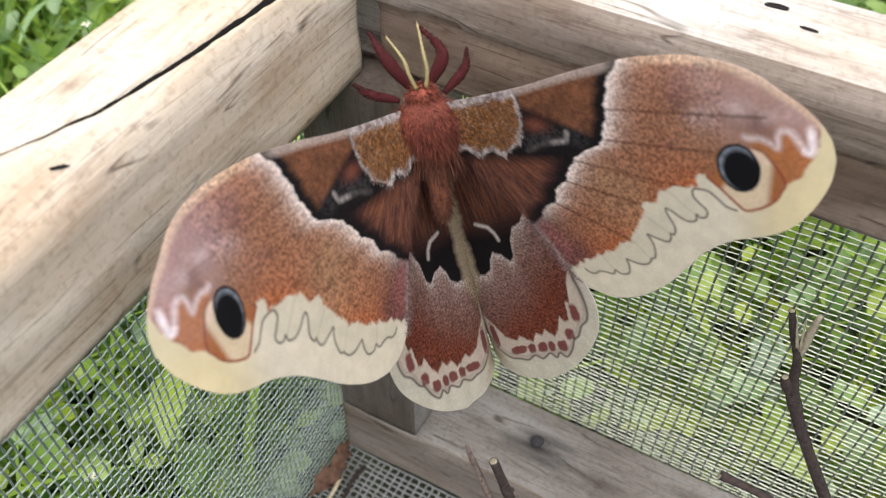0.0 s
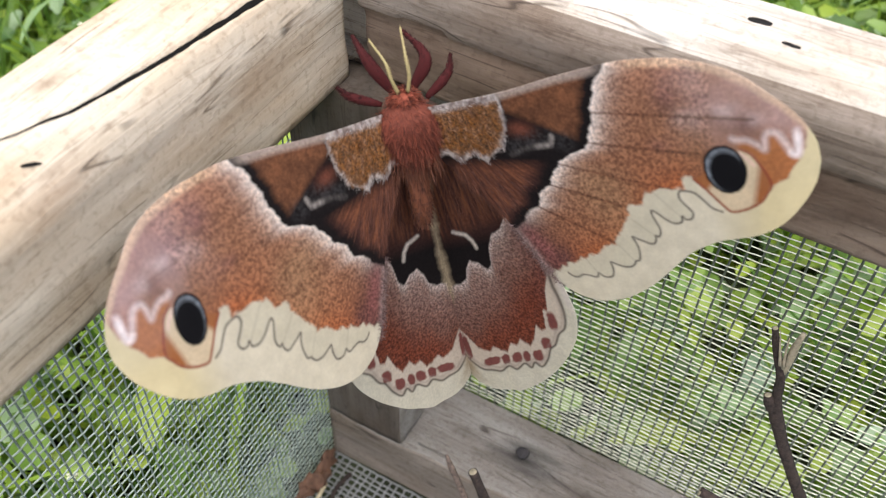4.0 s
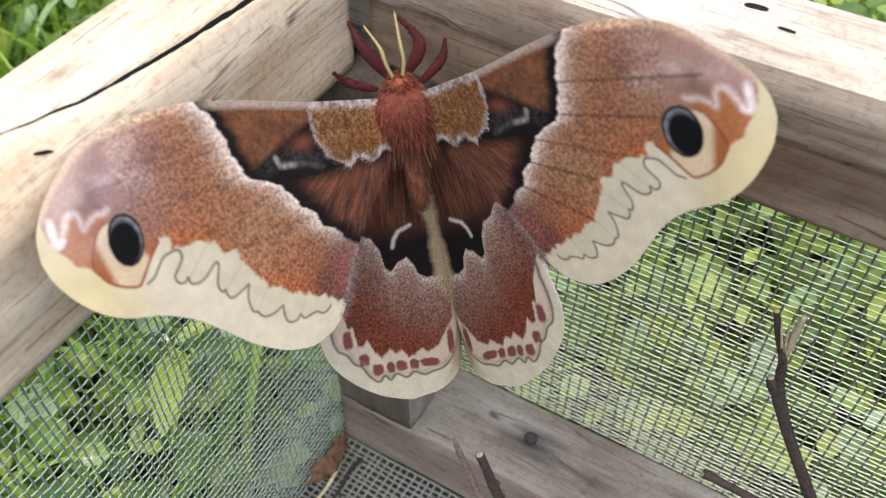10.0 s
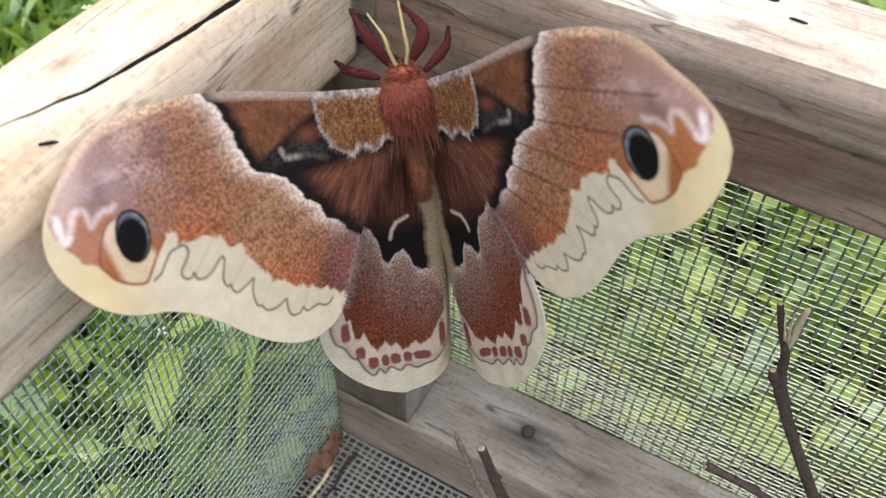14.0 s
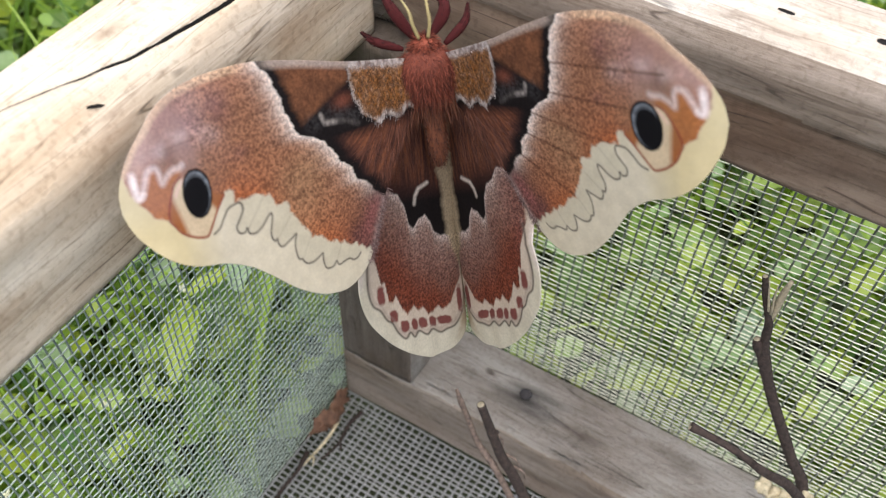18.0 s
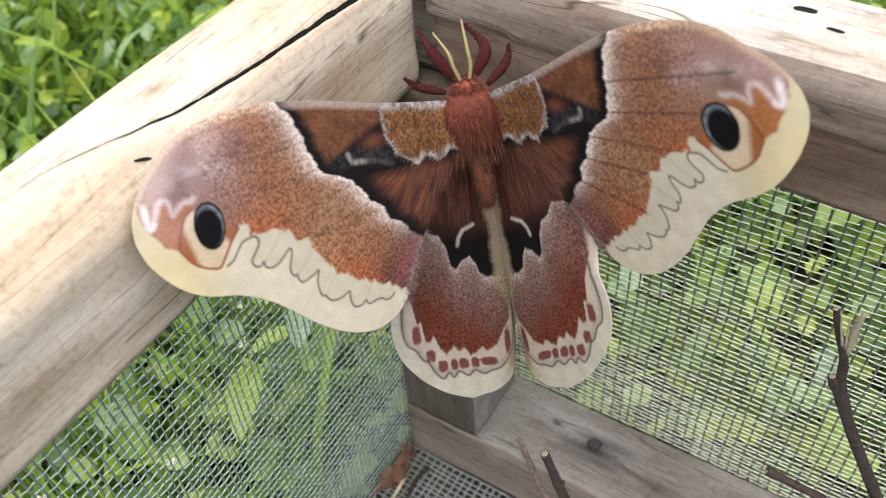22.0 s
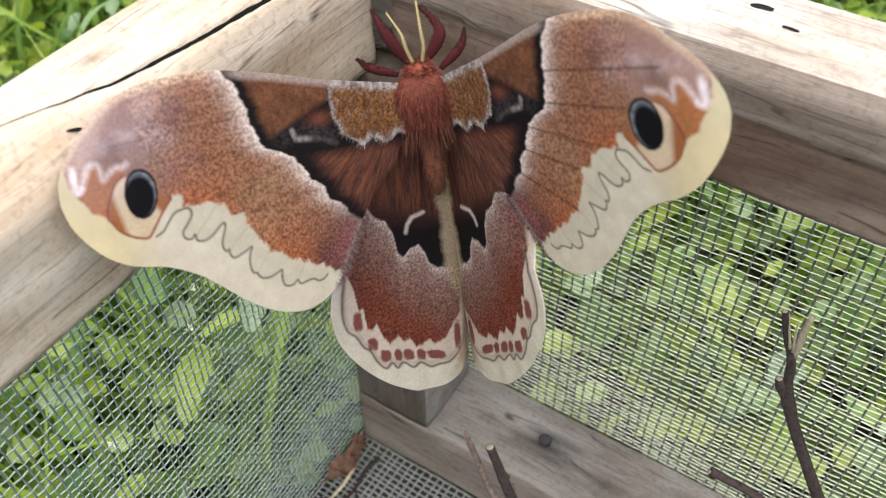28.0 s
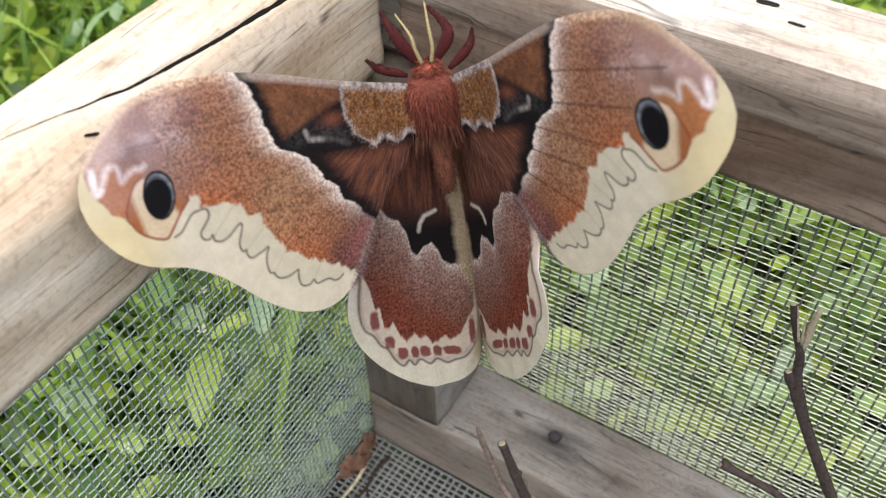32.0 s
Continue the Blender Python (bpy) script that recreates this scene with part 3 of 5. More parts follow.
def rail_right():
    bm = bmesh.new()
    base = profile(RW, RH, (0.0016, 0.0012, 0.0018, 0.0060), 0.0009)
    rows = []
    x = -RW
    while x < 0.30:
        row = []
        for py, pz in base:
            y, z = py, pz
            p = Vector((x, y, RAIL + z))
            n = rough(p, 0.0004, "x", 9.0)
            if y < 0.002:
                # a raised ridge where the sawn face turns rough
                split = 0.0128 + 0.0006 * noise.noise(Vector((x * 40, 0, 0)))
                p.y += -n + (0.0006 if z < split else -0.0001)
                # the rails do not quite meet
                p.y += 0.0065 * max(0.0, min(1.0, (0.0014 + (RH - z) * 0.09 - x) / 0.0007)) * min(1.0, max(0.0, (RH - 0.0064 - z) / 0.0016))
            if z > RH * 0.6:
                p.z += n
            if z < 0.002:
                p.z += 0.0011 * noise.noise(Vector((x * 55, 5.5, 0)))
            row.append(p)
        rows.append(row)
        x += 0.0009 if x < 0.10 else 0.004
    loft(bm, rows)
    ob = part("rail_right", bm, WOOD_X)
    ob.data.materials.append(WOOD_SAWN_SHADE)
    ob.data.materials.append(WOOD_SIDE_SHADE)
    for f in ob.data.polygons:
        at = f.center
        # shade painted in: faces turned to -y get the darker grey-brown wood
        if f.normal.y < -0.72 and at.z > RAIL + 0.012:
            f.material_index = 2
        # brown sawn wood below the ridge, with the face's shade in its colour
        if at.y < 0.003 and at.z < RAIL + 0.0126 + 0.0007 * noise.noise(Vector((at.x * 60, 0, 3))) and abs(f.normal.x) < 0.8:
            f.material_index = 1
    return tagged(ob, "weathered grey-brown wooden top rail with small dark holes", "wooden rail", kind="structure")


def low_rail():
    bm = bmesh.new()
    base = profile(0.0216, LOW - FLOOR, (0.0012, 0.0012, 0.0012, 0.0022), 0.0011)
    rows = []
    x = -0.0113
    while x < 0.30:
        row = []
        for py, pz in base:
            p = Vector((x, py - 0.0032, FLOOR + pz + 0.0002))
            n = rough(p, 0.0005, "x", 15.0)
            if py < 0.002:
                p.y -= n
                if pz > 0.016:
                    p.y += 0.0025 * max(0.0, noise.noise(Vector((x * 90, 2.2, 0)))) * (pz - 0.016) / 0.005
            if pz > 0.015:
                p.z += n
            row.append(p)
        rows.append(row)
        x += 0.0011 if x < 0.11 else 0.005
    loft(bm, rows)
    ob = part("low_rail", bm, WOOD_LOW)
    ob.data.materials.append(WOOD_SIDE_SHADE)
    # the front's shade is painted on as a darker wood
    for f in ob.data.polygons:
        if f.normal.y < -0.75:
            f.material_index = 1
    return tagged(ob, "weathered grey wooden bottom rail with a nail head", "wooden rail", kind="structure")


def corner_post():
    bm = bmesh.new()
    base = profile(0.0202, 0.0205, (0.0009, 0.0009, 0.0009, 0.0009), 0.0016)
    rows = []
    for i in range(60):
        z = LOW + 0.0002 + (RAIL - LOW - 0.0006) * i / 59
        rows.append([Vector((px - 0.0113 + rough((px, py, z), 0.0003, "z", 2), py - 0.0032 + rough((px, py, z), 0.0003, "z", 7), z)) for px, py in base])
    loft(bm, rows)
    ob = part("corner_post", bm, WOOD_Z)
    # light painted in: the face towards the long side takes a paler wood
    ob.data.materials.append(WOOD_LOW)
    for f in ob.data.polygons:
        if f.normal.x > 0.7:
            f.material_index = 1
    return tagged(ob, "dark weathered wooden corner post under the rails", "wooden post", kind="structure")


rail_left()
rail_right()
low_rail()
corner_post()


def hollow(name, at, length, width, mat, normal_up=True):
    """A small hole or splinter scar, the shade in it painted as a dark cap."""
    bm = bmesh.new()
    ring, n = [], 14
    for k in range(n):
        a = 2 * math.pi * k / n
        r = 1 + 0.35 * noise.noise(Vector((at[0] * 900 + math.cos(a), at[1] * 900 + math.sin(a), k * 0.1)))
        ring.append((math.cos(a) * length * r, math.sin(a) * width * r))
    top = [bm.verts.new((x, y, 0)) for x, y in ring]
    low = [bm.verts.new((x * 0.7, y * 0.7, -0.0009)) for x, y in ring]
    bm.faces.new(top)
    for k in range(n):
        bm.faces.new((top[k], top[(k + 1) % n], low[(k + 1) % n], low[k]))
    ob = part(name, bm, mat)
    ob.location = at
    return ob


for hx, hy, hl, hw, turn in ((0.0549, 0.0098, 0.0017, 0.0006, 4), (0.0596, 0.0068, 0.0012, 0.0004, -3), (0.0722, 0.0073, 0.0016, 0.0006, 0)):
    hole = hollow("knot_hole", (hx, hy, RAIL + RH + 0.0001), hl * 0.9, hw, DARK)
    hole.rotation_euler = (0, 0, radians(turn))
    tagged(hole, "small dark hole in the weathered rail", "hole", "holes in the rail", "structure")
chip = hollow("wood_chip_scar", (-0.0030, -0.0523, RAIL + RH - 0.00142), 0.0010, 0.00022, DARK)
chip.rotation_euler = (Matrix.Rotation(radians(36.5), 3, "Y") @ Matrix.Rotation(radians(60), 3, "Z")).to_euler()
tagged(chip, "thin dark scar in the tan rail", "scar", kind="structure")


def nail():
    t = thing("nail", (0.0347, 0.0088, LOW + 0.0003), "rusty round nail head standing in the grey rail", "nail")
    bm = bmesh.new()
    tube(bm, [(0, 0, -0.004), (0, 0, 0.0008)], 0.0007, 10)
    part("shank", bm, IRON, t)
    bm = bmesh.new()
    tube(bm, [(0, 0, 0.0006), (0.0001, 0, 0.0009), (0.00015, 0, 0.0015), (0.0002, 0, 0.0017)], [0.0010, 0.0014, 0.0014, 0.0010], 16)
    for v in bm.verts:
        v.co += 0.00035 * noise.noise_vector(v.co * 900)
    part("head", bm, IRON, t)
    t.rotation_euler = (radians(14), radians(-10), 0)
    return t


nail()


# ---- wire screens ----
def wire(parent, o, a, b, steps, gap, turn, r, sag, at, mat):
    """One wire of a woven screen: it runs along a and passes over and under the crossing wires."""
    nrm = a.cross(b)
    verts, faces = [], []
    lean = 0.00016 * math.sin(at * 1.7) + 0.0001 * math.sin(at * 0.37)
    for j in range(steps + 1):
        s = j * gap / 2
        w = r * 0.5 * (1 if (j // 2 + at) % 2 else -1) * turn * (0 if j % 2 else 1)
        wob = 0.0004 * noise.noise(Vector((s * 60, at * 0.31, steps)))
        p = o + a * s + b * (lean + wob) + nrm * (w + sag(s))
        verts += [p + b * r, p + nrm * r, p - b * r, p - nrm * r]
    for j in range(steps):
        q = 4 * j
        faces += [(q + k, q + (k + 1) % 4, q + 4 + (k + 1) % 4, q + 4 + k) for k in range(4)]
    me = bpy.data.meshes.new("wire")
    me.from_pydata([tuple(v) for v in verts], [], faces)
    me.materials.append(mat)
    me.polygons.foreach_set("use_smooth", [True] * len(me.polygons))
    ob = new("wire", me)
    ob.parent = parent


def screen(name, origin, along, across, length, width, label, mat, cross, p=0.0023, q=0.00148, r=0.00018, rc=0.0):
    t = thing(name, (0, 0, 0), label, "wire screen", "wire screens of the cage", "structure")
    o, a, b = Vector(origin), Vector(along), Vector(across)
    na, nb = int(length / p), int(width / q)
    for i in range(nb + 1):
        wire(t, o + b * (i * q), a, b, na * 2, p, 1, r, lambda s: 0.0004 * math.sin(s * 40 + i * 0.2), i, mat)
    for i in range(na + 1):
        wire(t, o + a * (i * p), b, a, nb * 2, q, 1, rc or r, lambda s: -0.0004 * math.sin(i * p * 40 + s / q * 0.2), i, cross)
    return t


# skylight on the level wires is painted in by their paler material
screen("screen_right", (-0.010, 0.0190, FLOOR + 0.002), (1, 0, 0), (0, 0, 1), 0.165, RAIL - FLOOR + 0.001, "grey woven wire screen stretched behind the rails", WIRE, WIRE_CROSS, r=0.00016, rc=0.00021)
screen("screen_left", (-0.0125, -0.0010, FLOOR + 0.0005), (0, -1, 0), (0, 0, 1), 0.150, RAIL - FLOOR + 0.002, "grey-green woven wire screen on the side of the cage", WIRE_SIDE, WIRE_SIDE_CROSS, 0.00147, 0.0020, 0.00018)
screen("screen_floor", (-0.0122, -0.0032, FLOOR), (1, 0, 0), (0, -1, 0), 0.170, 0.130, "dark grey woven wire floor of the cage", WIRE_DARK, WIRE_DARK, 0.0020, 0.00147, 0.00026)


# ---- twigs ----
def twig(points, radii, label, buds=(), fork=None, cut=True, husks=(), stubs=(), splinters=(), bark=None):
    bark = bark or BARK
    pts = spline(points, 26)
    at = pts[-1].copy()
    t = thing("twig", at, label, "twig", "bare twigs in the cage")
    bm = bmesh.new()
    rr = [float(np.interp(i / 25, np.linspace(0, 1, len(radii)), radii)) * (1 + 0.14 * noise.noise(Vector((i * 0.7, at.x * 300, 0)))) for i in range(26)]
    tube(bm, [p - at for p in pts], rr, 10)
    stem = part("stem", bm, bark, t)
    if cut:
        bm = bmesh.new()
        way = (pts[0] - pts[1]).normalized()
        tube(bm, [pts[0] - at - way * 0.0002, pts[0] - at + way * 0.0001], [rr[0] * 0.95, rr[0] * 0.8], 10)
        part("cut_end", bm, CUT, t, "pale broken end")
    for k, side, size in buds:
        bm = bmesh.new()
        c = pts[k] - at
        d = Vector(side).normalized()
        tube(bm, [c, c + d * size * 0.8, c + d * size * 1.4 + Vector((0, 0, size * 0.5)), c + d * size * 1.5 + Vector((0, 0, size))], [size * 0.75, size * 0.8, size * 0.6, size * 0.15], 8)
        part("bud", bm, bark, t)
    if fork:
        bm = bmesh.new()
        f = [Vector(q) - at for q in spline(fork, 8)]
        tube(bm, f, [0.0006, 0.0006, 0.0007, 0.0007, 0.0007, 0.0006, 0.0005, 0.0004], 8)
        part("split_tip", bm, CUT, t, "pale green split shoot")
    for pts2 in stubs:
        bm = bmesh.new()
        f = [Vector(q) - at for q in spline(pts2, 9)]
        tube(bm, f, [0.0009 + 0.00018 * math.sin(i * 1.3) for i in range(9)], 10)
        stub = part("side_stub", bm, bark, t)
        bm = bmesh.new()
        way = (f[-1] - f[-2]).normalized()
        tube(bm, [f[-1] - way * 0.0001, f[-1] + way * 0.00015], [0.0007, 0.0005], 10)
        part("cut_end", bm, CUT, stub, "pale broken end")
    for pts2 in splinters:
        bm = bmesh.new()
        tube(bm, [Vector(q) - at for q in spline(pts2, 8)], [0.00032 - 0.000035 * i for i in range(8)], 6)
        part("splinter", bm, CUT if cut and not husks == () else BARK_PALE, t, "thin loose splinter")
    for k, (where, size) in enumerate(husks):
        bm = bmesh.new()
        bmesh.ops.create_icosphere(bm, subdivisions=3, radius=size)
        for v in bm.verts:
            d = v.co.normalized()
            v.co *= 0.75 + 0.55 * noise.noise(d * 1.7 + Vector((k * 3.1, 0, 0))) + 0.25 * noise.noise(d * 4.5 + Vector((k, 2, 0)))
            v.co.z *= 0.7
            v.co += Vector(where) - at
        part("dried_husk", bm, HUSK, t, "pale knobbly dried husk")
    return t


def mmz(x, y, z):
    return (x / 1000, y / 1000, RAIL + z / 1000)


twig([mmz(71.9, 8.9, -26.9), mmz(73.6, 8.6, -31.5), mmz(75.9, 8.3, -36.8), mmz(76.9, 7.9, -42.0), mmz(79.0, 7.2, -47.6), mmz(82.9, 6.4, -54.6), mmz(91.0, 4.5, -66.7), mmz(96.1, 2.5, -73.2), mmz(103, -2, -100.5)],
     [0.00055, 0.00068, 0.0008, 0.00085, 0.00118, 0.00108, 0.00112, 0.0012, 0.0012], "upright dark brown twig with a split pale tip",
     buds=((14, (1, 0, 0.3), 0.0004),),
     stubs=([mmz(79.0, 7.2, -47.8), mmz(77.0, 7.3, -44.6), mmz(75.4, 7.5, -41.4)],),
     husks=((mmz(89.4, 1.2, -75.4), 0.0021), (mmz(91.6, 1.4, -77.0), 0.0022), (mmz(94.2, 1.5, -76.0), 0.0024), (mmz(96.9, 1.2, -72.0), 0.0019), (mmz(98.6, 0.5, -75.0), 0.0022), (mmz(95.6, 0.8, -79.0), 0.0023)),
     fork=[mmz(75.9, 8.6, -36.4), mmz(75.9, 8.7, -32.6), mmz(75.8, 8.8, -29.1), mmz(76.0, 8.8, -25.5)],
     splinters=([mmz(74.9, 7.4, -33.0), mmz(73.7, 7.6, -29.2), mmz(72.7, 7.9, -25.8)], [mmz(75.5, 7.8, -34.0), mmz(74.8, 8.0, -30.0), mmz(74.4, 8.2, -27.0)]))
twig([mmz(36.5, -23, -55.0), mmz(38.0, -23, -59.0), mmz(39.6, -23, -63.5), mmz(42.4, -23, -70.6), mmz(45.6, -23, -75.8), mmz(52, -24, -88), mmz(62, -25, -119)],
     [0.00085, 0.0009, 0.0010, 0.0011, 0.0012, 0.0013], "short dark twig with a broken end and loose bark",
     buds=((8, (1, 0.2, 0.4), 0.0008), (6, (0.8, 0.3, 0.9), 0.0005)),
     splinters=([mmz(39.9, -22.4, -64), mmz(41.6, -22, -66), mmz(41.5, -21.6, -69)], [mmz(42.5, -22.2, -70), mmz(44.9, -22, -70.6), mmz(46.5, -21.8, -74)], [mmz(44, -22.3, -73), mmz(46.8, -22, -73.8), mmz(47.7, -22, -77)]))
twig([mmz(31.2, -22.5, -55.6), mmz(32.2, -22.6, -58.5), mmz(34.0, -22.7, -63.0), mmz(37.2, -23.6, -68.9), mmz(41.9, -24.4, -73.6), mmz(49, -25, -88), mmz(58, -26, -119)],
     [0.00035, 0.00062, 0.0006, 0.0007, 0.0008, 0.0010], "thin pale brown twig with a pointed end over the floor", cut=False, bark=BARK_PALE,
     buds=((1, (-0.5, 0.3, 0.4), 0.0005), (4, (0.8, 0.1, 0.5), 0.0004)))
twig([mmz(71.5, -9.8, -50.2), mmz(74, -9.5, -50.8), mmz(80.5, -9.0, -52.2), mmz(86, -8.8, -54.6), mmz(92, -6, -60), mmz(99, -3, -74), mmz(104, -4, -100.2)],
     [0.0009, 0.0007, 0.0007, 0.0009, 0.0011, 0.0012], "slanting brown twig with a frayed pale tip", buds=((1, (-0.3, 0, 1), 0.0006), (6, (0, 0.2, 1), 0.0005), (11, (0.2, -0.6, 0.8), 0.0009), (12, (-0.6, -0.2, 0.5), 0.0008), (13, (0.5, -0.4, 0.4), 0.0007)))


def dry_leaf():
    bm = bmesh.new()
    rows = []
    for i in range(24):
        s = i / 23
        y = -0.0045 - 0.017 * s
        z = FLOOR + 0.0014 + 0.0010 * math.sin(s * 9) + 0.002 * s
        w = 0.0034 * math.sin(math.pi * (0.08 + 0.9 * s)) + 0.0005 * math.sin(i * 2.3)
        rows.append([Vector((-0.0108 + w * (k / 5), y + 0.001 * math.sin(k + i), z + w * 0.9 * math.sin(k * 0.8 + i * 0.5) * 0.5 + (5 - k) / 5 * w * 1.3)) for k in range(6)])
    loft(bm, rows, closed=False)
    ob = part("dry_leaf", bm, DRY)
    ob.modifiers.new("thick", "SOLIDIFY").thickness = 0.0003
    return tagged(ob, "curled dry brown leaf against the side screen", "dry leaf")


dry_leaf()


def dead_grass(points, radius, mat, label):
    pts = spline(points, 20)
    at = pts[0].copy()
    t = thing("dead_grass", at, label, "dead grass", "dead grass on the cage floor")
    bm = bmesh.new()
    tube(bm, [p - at for p in pts], [radius * (1 - 0.6 * i / 19) * (1 + 0.25 * noise.noise(Vector((i * 0.9, at.y * 400, 0)))) for i in range(20)], 8)
    part("stalk", bm, mat, t)
    bm = bmesh.new()
    c = pts[12] - at
    tube(bm, [c, c + Vector((0.0012, -0.001, 0.0010)), c + Vector((0.0022, -0.0028, 0.0012))], [radius * 0.6, radius * 0.5, radius * 0.15], 6)
    part("side_shoot", bm, mat, t)
    return t


dead_grass([(-0.0080, -0.012, FLOOR + 0.0010), (-0.0070, -0.018, FLOOR + 0.0018), (-0.0078, -0.025, FLOOR + 0.0014), (-0.0090, -0.034, FLOOR + 0.0012)], 0.00055, HUSK, "pale dead grass stem lying on the wire floor")
dead_grass([(-0.0040, -0.007, FLOOR + 0.0010), (-0.0046, -0.012, FLOOR + 0.0016), (-0.0040, -0.018, FLOOR + 0.0012), (-0.0052, -0.024, FLOOR + 0.0011)], 0.0007, BARK, "dark dead grass stem lying on the wire floor")
dead_grass([(-0.0095, -0.024, FLOOR + 0.0011), (-0.0082, -0.030, FLOOR + 0.0020), (-0.0086, -0.038, FLOOR + 0.0012), (-0.0060, -0.044, FLOOR + 0.0011)], 0.0007, BARK, "brown dead grass stem lying on the wire floor")


# ---- the moth ----
# Wing outlines in millimetres: out from the hinge, and towards the head.
FORE_TOP = ((0.0, 1.2), (12.0, 3.4), (20.5, 5.5), (27.0, 6.8), (31.0, 7.0), (35.0, 6.8), (39.0, 6.1), (42.5, 4.7), (45.5, 2.4), (47.6, 0.0), (48.8, -2.5), (49.1, -5.0))
FORE_LOW = ((0.0, -6.4), (1.8, -7.8), (7.0, -12.6), (11.3, -18.2), (13.9, -22.3), (15.8, -24.3), (18.2, -25.4), (20.9, -25.6), (24.5, -24.5), (28.4, -22.0), (31.9, -18.7), (34.4, -16.3),
            (37.8, -14.4), (41.8, -13.3), (44.9, -11.8), (47.0, -9.8), (48.5, -7.4), (49.1, -5.0))
HIND_OUT = ((-2.0, 4.0), (-8.0, 7.6), (-14.0, 9.4), (-19.0, 10.5), (-23.0, 11.1), (-27.5, 11.9), (-31.7, 12.5), (-35.6, 11.6), (-38.9, 9.0), (-41.2, 5.6), (-42.3, 2.5), (-42.6, 0.6))
HIND_IN = ((-2.0, -4.8), (-8.2, -8.2), (-15.0, -9.6), (-21.1, -9.9), (-26.5, -9.8), (-31.0, -9.4), (-35.6, -8.4), (-39.3, -6.6), (-41.4, -4.0), (-42.6, 0.6))

CREAM, SOOT = (0.645, 0.575, 0.46), (0.010, 0.0075, 0.008)


def tint(col, new_col, mask):
    return col + (np.array(new_col) - col) * np.clip(mask, 0, 1)[..., None]


def step(x, soft):
    return np.clip(0.5 + x / soft, 0, 1)


def wave(points, x):
    return np.interp(x, np.maximum.accumulate([p[0] for p in points]), [p[1] for p in points])


def near_line(u, v, pts, width, soft=0.25):
    """1 close to a broken line."""
    best = np.full(u.shape, 1e9)
    for (ax, ay), (bx, by) in zip(pts, pts[1:]):
        dx, dy = bx - ax, by - ay
        t = np.clip(((u - ax) * dx + (v - ay) * dy) / (dx * dx + dy * dy + 1e-9), 0, 1)
        best = np.minimum(best, np.hypot(u - ax - t * dx, v - ay - t * dy))
    return step(width - best, soft)


def flowing(pts):
    return [(p.x, p.y) for p in spline([(a, b, 0) for a, b in pts], len(pts) * 4)]


def inside(u, v, pts, soft=0.3):
    """1 inside a closed outline, with a soft edge."""
    far = np.full(u.shape, 1e9)
    hit = np.zeros(u.shape, bool)
    for (ax, ay), (bx, by) in zip(pts, tuple(pts[1:]) + (pts[0],)):
        dx, dy = bx - ax, by - ay
        t = np.clip(((u - ax) * dx + (v - ay) * dy) / (dx * dx + dy * dy + 1e-9), 0, 1)
        far = np.minimum(far, np.hypot(u - ax - t * dx, v - ay - t * dy))
        if ay != by:
            hit ^= ((ay > v) != (by > v)) & (u < dx * (v - ay) / dy + ax)
    return step(np.where(hit, far, -far), soft)


def fuzz(u, v, size, seed):
    """Soft random patches, 0 to 1."""
    g = np.random.RandomState(seed).rand(64, 64)
    x, y = u / size + 31.3, v / size + 37.7
    i, j = np.floor(x).astype(int), np.floor(y).astype(int)
    a, b = x - i, y - j
    a, b = a * a * (3 - 2 * a), b * b * (3 - 2 * b)
    at = lambda p, q: g[p % 64, q % 64]
    return (at(i, j) * (1 - a) + at(i + 1, j) * a) * (1 - b) + (at(i, j + 1) * (1 - a) + at(i + 1, j + 1) * a) * b


def ragged(a, seed, size=1.0):
    """Uneven edge of a colour field."""
    return size * (0.6 * np.sin(a * 2.1 + seed) + 0.4 * np.sin(a * 5.3 + seed * 2) + 0.25 * np.sin(a * 11.7 + seed * 3))


# lines of the wing pattern, in the same millimetres
# upper border of the cream margin, from the inner corner to the tip, then round outside the wing
MARGIN = ((13.0, -30.0), (13.9, -22.4)) + ((35.7, -6.4), (34.9, -6.1), (34.5, -6.6), (34.7, -7.8), (33.6, -7.9), (32.3, -8), (31.5, -8), (30.9, -8.3), (30.5, -8.7), (29.8, -8.6), (29.4, -9.5), (29.2, -10.4), (28.5, -10.4), (27.4, -10.6), (27.1, -11.1), (27.3, -11.9), (26.9, -12.3), (26.4, -13.1), (26, -14), (25.4, -14.8), (24.6, -15.7), (24.7, -16.3), (24, -16.3), (22.9, -16.9), (22.2, -17.8), (21.6, -18.1), (20.5, -18.4), (19.9, -19.1), (19.1, -19), (18.7, -19.7), (17.9, -20.1), (17.1, -20), (16.7, -20.7), (15.9, -20.8), (15.4, -21.6), (14.5, -21.7))[::-1] + ((37.3, -7.9), (38.6, -9.3), (39.7, -10.3), (41.1, -10.0), (42.3, -9.4), (43.3, -8.6), (44.3, -7.1), (45.3, -6.4), (46.2, -6.1), (46.5, -5.1), (47.3, -4.2), (47.9, -2.8), (48.2, -0.6), (51.0, 0.5), (55.0, -5.0), (50.0, -30.0))
FINGERS = ((33.7, -11.5), (30.6, -8.4), (30.2, -14.5), (26.9, -12), (26.9, -18.5), (24.7, -15.9), (21.2, -21.1), (19.7, -18.9))
